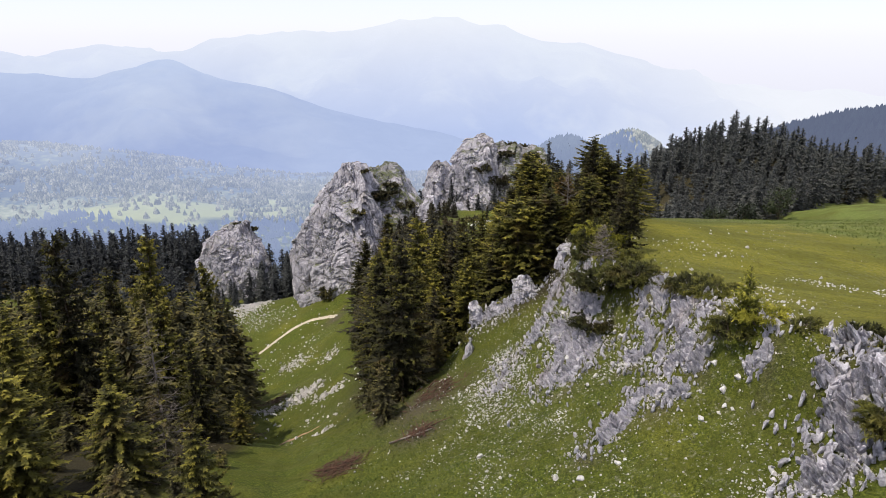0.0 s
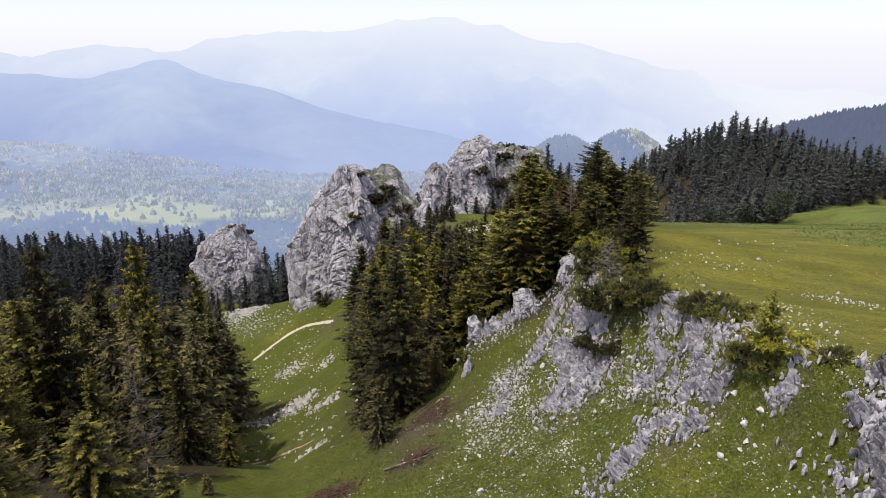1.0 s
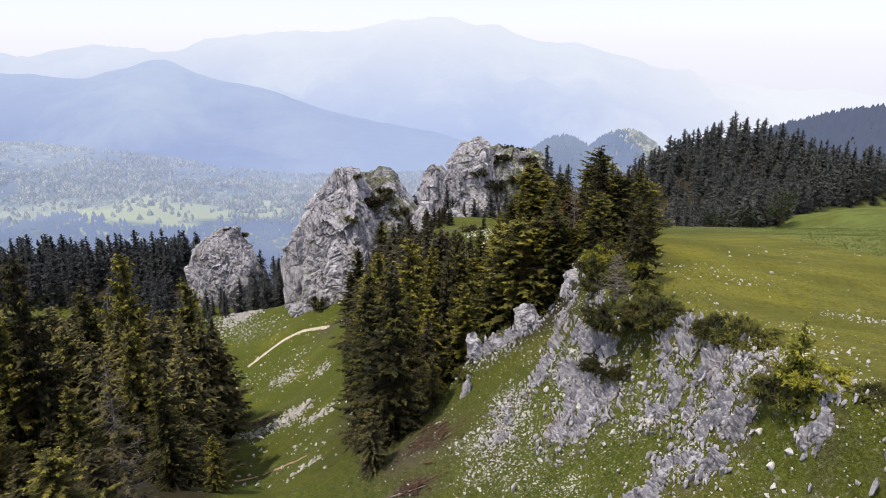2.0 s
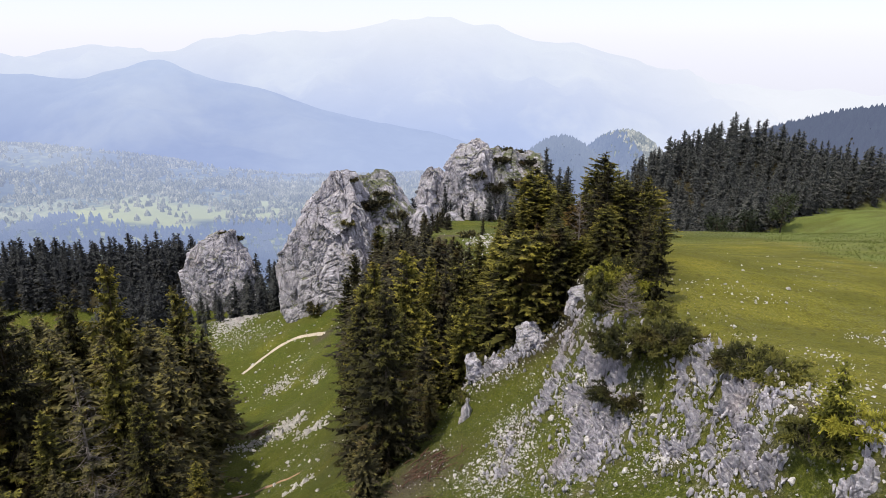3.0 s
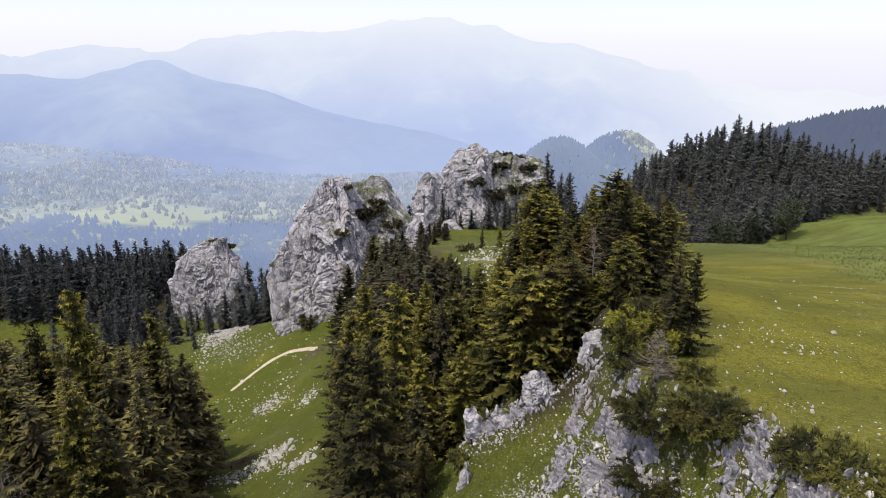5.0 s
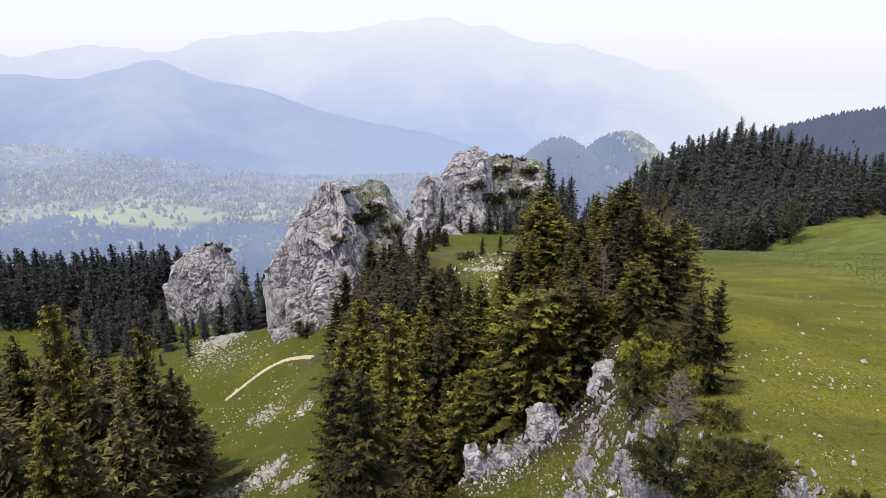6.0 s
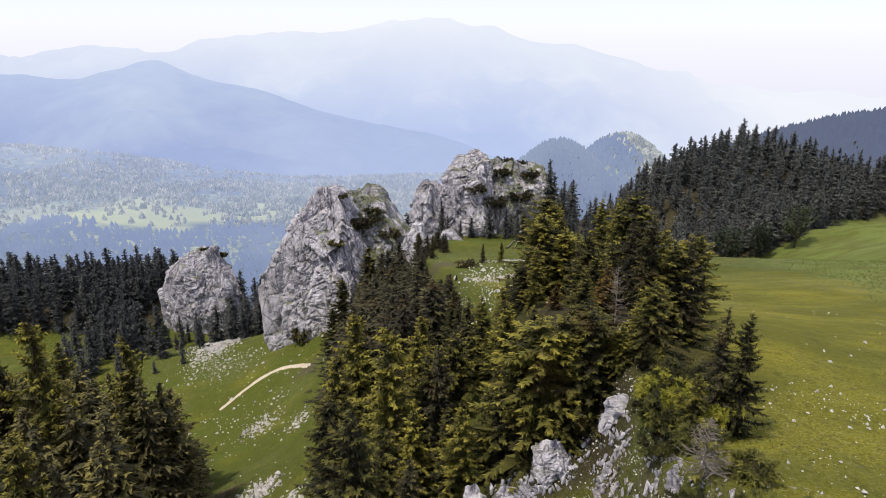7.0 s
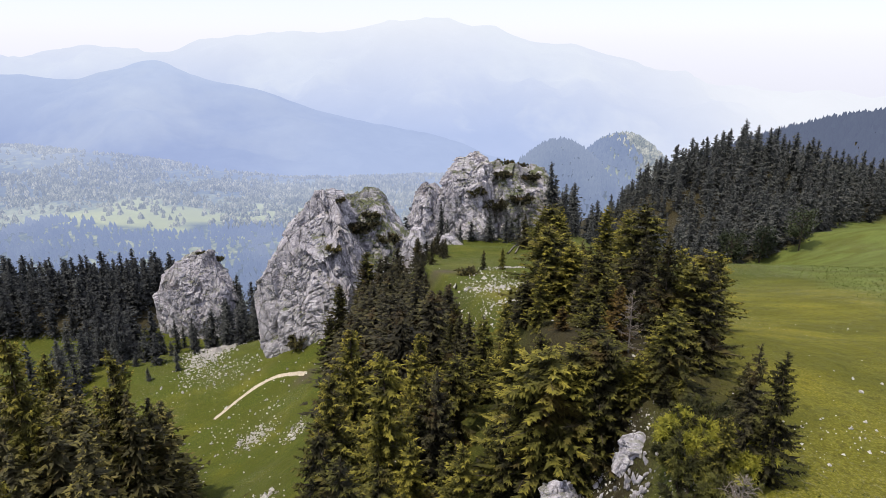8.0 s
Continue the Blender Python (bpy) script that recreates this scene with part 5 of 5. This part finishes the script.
# ---- brushwood ----
def brush_pile(x, y, r, count, seed, mat, label):
    """A heap of cut twigs and bark, each stick lying on the slope."""
    rnd = random.Random(seed)
    pieces = []
    for _ in range(count):
        px, py = x + rnd.gauss(0, r), y + rnd.gauss(0, r)
        a, L = rnd.uniform(0, 6.28), rnd.uniform(0.4, 1.8)
        qx, qy = px + L * math.cos(a), py + L * math.sin(a)
        z0, z1 = ground_at(px, py) + rnd.uniform(0.02, 0.35), ground_at(qx, qy) + rnd.uniform(0.02, 0.4)
        pieces.append(tube([(px, py, z0), ((px + qx) / 2, (py + qy) / 2, (z0 + z1) / 2 + rnd.uniform(0, 0.12)), (qx, qy, z1)], (0.05, 0.04, 0.015), 4))
    return tagged(new("brush_pile", mesh_from("brush_pile", *joined(pieces), mat, True)), label, "brushwood", kind="stuff")


brush_pile(-2.0, 46.6, 0.5, 50, 1, REDWOOD, "heap of rusty brown dead branches on the slope")
brush_pile(-0.6, 52.6, 1.1, 70, 2, REDWOOD, "dead brown branches strewn below spruces")
brush_pile(-8.6, 45.4, 0.9, 110, 3, REDWOOD, "heap of reddish brushwood in the grass")
brush_pile(-34.5, 117, 1.8, 90, 4, REDWOOD, "brown brushwood beside the grassy lane")


def fallen_trunk(x0, y0, x1, y1, r, label):
    p = np.linspace(0, 1, 7)
    x, y = x0 + (x1 - x0) * p, y0 + (y1 - y0) * p
    z = ground_z(x, y) + r * 0.8 + 0.12
    return tagged(new("fallen_trunk", mesh_from("fallen_trunk", *tube(np.c_[x, y, z], r * (1 - 0.5 * p), 7), DEADWOOD, True)), label, "log")


fallen_trunk(-4.4, 46.4, -0.9, 46.2, 0.08, "thin grey fallen trunk in the grass")
fallen_trunk(19.6, 190, 23.5, 204, 0.22, "pale fallen trunk on the green saddle")
fallen_trunk(21.5, 190, 24.5, 203, 0.2, "pale fallen trunk on the green saddle")


# ---- grass tufts near the camera ----
def tufts(name, count, seed, box, label, keep, size, mat):
    rs = np.random.RandomState(seed)
    x, y = rs.uniform(box[0], box[1], count), rs.uniform(box[2], box[3], count)
    ok = rs.rand(count) < keep(x, y)
    x, y = x[ok], y[ok]
    z = ground_z(x, y)
    base = np.repeat(np.c_[x, y, z - 0.02], 4, 0) + rs.normal(0, 0.05, (len(x) * 4, 3)) * (1, 1, 0)
    way = rs.normal(0, 0.5, base.shape) + (0, 0, 1.0)
    v, f = blades(base, way, rs.uniform(size[0], size[1], len(base)), 0.11, rs)
    ob = new(name, mesh_from(name, v, f, mat, False, leaf_light=np.repeat(rs.uniform(0.1, 0.9, len(base)), 3)))
    return tagged(ob, label, "grass", kind="stuff")


TUFT = leaf_material("grass_blades", (0.030, 0.042, 0.008), (0.105, 0.125, 0.016), (0.28, 0.27, 0.05), 0.0, 0.25)
slope_only = lambda x, y: np.where(x < eased(y, RIM, 3) - 0.5, 1.0, 0.2) * smooth01((x + 14) / 10) * smooth01((y - 20) / 6) * smooth01((70 - y) / 10)
FERN = leaf_material("bracken_fronds", (0.10, 0.125, 0.030), (0.16, 0.19, 0.048), (0.28, 0.30, 0.10), 0.0, 0.3)
tufts("bracken", 40000, 4, (40, 150, 58, 230), "low green bracken covering the meadow", lambda x, y: fern_mask(x, y) * smooth01((x - 40) / 6) * (y < forest_edge(x)) * (x < 0.75 * y + 5) * (1 - 0.6 * smooth01((y - 110) / 70)), (0.22, 0.5), FERN)
tufts("slope_grass", 32000, 3, (-14, 22, 20, 70), "long uneven grass on the stony slope", slope_only, (0.08, 0.24), TUFT)


# ---- the valley and the mountains beyond ----
def valley_z(x, y):
    p = np.stack([x.ravel() / 420, y.ravel() / 420, 0 * x.ravel()], 1)
    z = np.interp(y, (600, 900, 1300, 1700, 2300, 2800, 3200, 5000), (-420, -440, -425, -410, -430, -560, -720, -900))
    z = z + 14 * fbm(p, 4, 40).reshape(x.shape)
    z = z + 105 * smooth01((-500 - x) / 1000) * smooth01((y - 1600) / 700)
    hill = np.exp(-(((x - 395) / 175) ** 2) - ((y - 1380) / 260) ** 2)
    z = np.where(hill > 0.02, np.maximum(z, -425 + 258 * hill), z)
    hill = np.exp(-(((x - 238) / 170) ** 2) - ((y - 1250) / 240) ** 2)
    z = np.where(hill > 0.02, np.maximum(z, -425 + 262 * hill), z)
    return z


def clearing_mask(x, y):
    p = np.stack([x / 90, y / 90, 0 * x], 1)
    d = ((x + 700) / 330) ** 2 + ((y - 1720) / 125) ** 2 + 1.5 * fbm(p, 4, 61)
    farm = ((x + 490) / 45) ** 2 + ((y - 1850) / 50) ** 2 + 0.6 * fbm(p * 2, 2, 67)
    return np.maximum(0.8 * smooth01(1.25 - d), smooth01(1.2 - farm))


# blue and pale tones here are haze, emitted by the surfaces themselves
VALLEY = haze_material("hazed_valley_woods", [(0.40, (0.04, 0.06, 0.07)), (0.52, (0.10, 0.13, 0.11)), (0.60, (0.30, 0.33, 0.17)), (0.72, (0.46, 0.48, 0.30))], 0.0034, ((900, (0.27, 0.34, 0.55)), (3000, (0.50, 0.60, 0.88))), (0.34, 0.95), 0.05, 0.3, False)
FARTREES = haze_material("hazed_trees", [(0.36, (0.09, 0.11, 0.10)), (0.52, (0.25, 0.27, 0.20)), (0.66, (0.60, 0.59, 0.46))], 0.03, ((900, (0.27, 0.34, 0.53)), (2600, (0.46, 0.54, 0.80))), (0.28, 0.76), 0.25, 0.3, False)
HAZEWOOD = haze_material("blue_hazy_spruces", [(0.3, (0.02, 0.035, 0.05)), (0.7, (0.16, 0.19, 0.17))], 0.02, ((900, (0.24, 0.31, 0.50)), (1700, (0.34, 0.42, 0.66))), (0.70, 0.92), 0.1, 0.3, False)
NEARHILL = haze_material("hazy_spruce_hill", [(0.3, (0.010, 0.018, 0.020)), (0.7, (0.03, 0.045, 0.045))], 0.02, ((-200, (0.20, 0.235, 0.37)), (0, (0.20, 0.235, 0.37))), (0.58, 0.58), 0.1, 0.0)
RIDGE = haze_material("hazed_ridge", [(0.3, (0.05, 0.08, 0.10)), (0.7, (0.16, 0.20, 0.22))], 0.003, ((-440, (0.37, 0.46, 0.77)), (-60, (0.62, 0.72, 0.97))), (0.84, 0.84), 0.012, 0.4, veil=(-1150, -150, (0.49, 0.59, 0.88)))
MOUNTAIN = haze_material("hazed_mountain", [(0.3, (0.10, 0.13, 0.16)), (0.7, (0.28, 0.31, 0.34))], 0.002, ((-440, (0.50, 0.60, 0.89)), (170, (0.93, 0.96, 1.03))), (0.92, 0.92), 0.008, 0.7, veil=(300, 2300, (0.92, 0.945, 1.02)))

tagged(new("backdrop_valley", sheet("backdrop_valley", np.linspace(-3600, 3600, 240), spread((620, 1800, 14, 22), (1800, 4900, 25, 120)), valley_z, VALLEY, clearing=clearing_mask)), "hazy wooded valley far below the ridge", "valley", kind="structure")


def far_ridge(name, crest, y0, depth, mat, label, rough, foot=None):
    """A mountain range: its crest line as knots of (x, z)."""
    xs = np.linspace(crest[0][0], crest[-1][0], 260)

    def height(x, y):
        start = foot(x) if foot else y0 - depth
        u = np.clip((y - start) / (y0 - start), 0, 1)
        top = eased(x, crest, 60)
        p = np.stack([x.ravel() / 300, y.ravel() / 300, 0 * x.ravel()], 1)
        n = fbm(p, 5, 44).reshape(x.shape)
        return -560 + (top + 560) * (u**0.8) + rough * n * np.sin(np.clip(u, 0.02, 1) * np.pi * 0.9) * 1.4 + 0.16 * rough * n

    return tagged(new(name, sheet(name, xs, np.linspace(y0 - depth, y0 + 30, 60), height, mat)), label, "mountains", kind="structure")


def crest_of(pixels, y):
    """Crest knots from view angles: (right, up) of the line of sight in thousandths."""
    return [(u / 1000 * y, 30 + v / 1000 * y) for u, v in pixels]


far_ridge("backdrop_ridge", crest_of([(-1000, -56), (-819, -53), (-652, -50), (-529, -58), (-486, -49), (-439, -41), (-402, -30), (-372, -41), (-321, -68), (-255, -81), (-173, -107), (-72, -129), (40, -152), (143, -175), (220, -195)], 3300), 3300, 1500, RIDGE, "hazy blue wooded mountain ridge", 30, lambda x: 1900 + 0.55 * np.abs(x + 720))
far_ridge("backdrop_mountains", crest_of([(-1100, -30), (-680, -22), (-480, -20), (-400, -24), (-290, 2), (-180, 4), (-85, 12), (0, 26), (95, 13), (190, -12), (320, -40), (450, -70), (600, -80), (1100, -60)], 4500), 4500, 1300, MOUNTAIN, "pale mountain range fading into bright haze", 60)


def far_wood(name, count, seed, box, height, keep, size, mat, label, broad=0.2):
    """Distant trees as one mass of small cones."""
    rs = np.random.RandomState(seed)
    x, y = rs.uniform(box[0], box[1], count), rs.uniform(box[2], box[3], count)
    ok = rs.rand(count) < keep(x, y)
    x, y = x[ok], y[ok]
    z = height(x, y)
    n = len(x)
    a = np.linspace(0, 2 * np.pi, 6, endpoint=False)
    s = rs.uniform(size[0], size[1], n)
    w = s * rs.uniform(broad, broad + 0.22, n)
    lower = np.stack([np.cos(a), np.sin(a), 0 * a + 0.05], 1)[None] * np.stack([w, w, s], 1)[:, None]
    upper = np.stack([np.cos(a + 0.5) * 0.62, np.sin(a + 0.5) * 0.62, 0 * a + 0.5], 1)[None] * np.stack([w, w, s], 1)[:, None]
    upper = upper * rs.uniform(0.8, 1.2, (n, 6, 1))
    tip = np.stack([0 * s, 0 * s, s], 1)[:, None]
    v = np.concatenate([lower, upper, tip], 1) + np.stack([x, y, z - 1], 1)[:, None]
    i, j = np.arange(6), (np.arange(6) + 1) % 6
    tri = np.concatenate([np.stack([i, j, j + 6], 1), np.stack([i, j + 6, i + 6], 1), np.stack([i + 6, j + 6, i * 0 + 12], 1)])
    f = (np.arange(n)[:, None, None] * 13 + tri[None]).reshape(-1, 3)
    return tagged(new(name, mesh_from(name, v.reshape(-1, 3), f, mat)), label, "forest", kind="stuff")


def wood_mask(x, y):
    p = np.stack([x / 160, y / 160, 0 * x], 1)
    return (1 - 0.85 * clearing_mask(x, y)) * (y < 2290 + 0.6 * np.abs(x + 730) + 60 * np.sin(x / 140) + 420 * smooth01((x + 760) / 350)) * (np.hypot((x - 238) / 165, (y - 1250) / 250) > 1) * (y > 1590 - 0.12 * x * (x > 0)) * np.where(fbm(p, 3, 33) > -0.25, 1.0, 0.12) * (np.abs(x) < 0.78 * y + 60)


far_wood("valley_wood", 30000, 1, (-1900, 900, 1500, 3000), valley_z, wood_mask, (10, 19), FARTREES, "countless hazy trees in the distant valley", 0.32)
# the shaded band across the valley, made by the trees' darker hazed colour
far_wood("valley_spruces", 9000, 5, (-1400, 700, 950, 1640), valley_z, lambda x, y: (np.random.RandomState(3).rand(len(x)) < smooth01((1610 + 40 * np.sin(x / 90) - y) / 60) * (0.4 + 0.6 * (vnoise(np.stack([x / 60, y / 60, 0 * x], 1), 9) > -0.2))) * (np.hypot((x - 395) / 220, (y - 1380) / 300) > 1) * (np.abs(x) < 0.78 * y) * 1.0, (14, 24), HAZEWOOD, "hazy spruces on the valley floor, shade put into their dark colour")
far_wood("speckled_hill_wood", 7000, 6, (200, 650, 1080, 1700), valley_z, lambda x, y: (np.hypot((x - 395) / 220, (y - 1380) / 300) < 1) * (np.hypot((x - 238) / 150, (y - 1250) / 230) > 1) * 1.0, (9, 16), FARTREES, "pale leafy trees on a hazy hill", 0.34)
far_wood("blue_hill_wood", 5500, 7, (60, 430, 980, 1520), valley_z, lambda x, y: (np.hypot((x - 238) / 165, (y - 1250) / 250) < 1) * 1.0, (12, 20), HAZEWOOD, "hazy blue spruces on a rounded hill")
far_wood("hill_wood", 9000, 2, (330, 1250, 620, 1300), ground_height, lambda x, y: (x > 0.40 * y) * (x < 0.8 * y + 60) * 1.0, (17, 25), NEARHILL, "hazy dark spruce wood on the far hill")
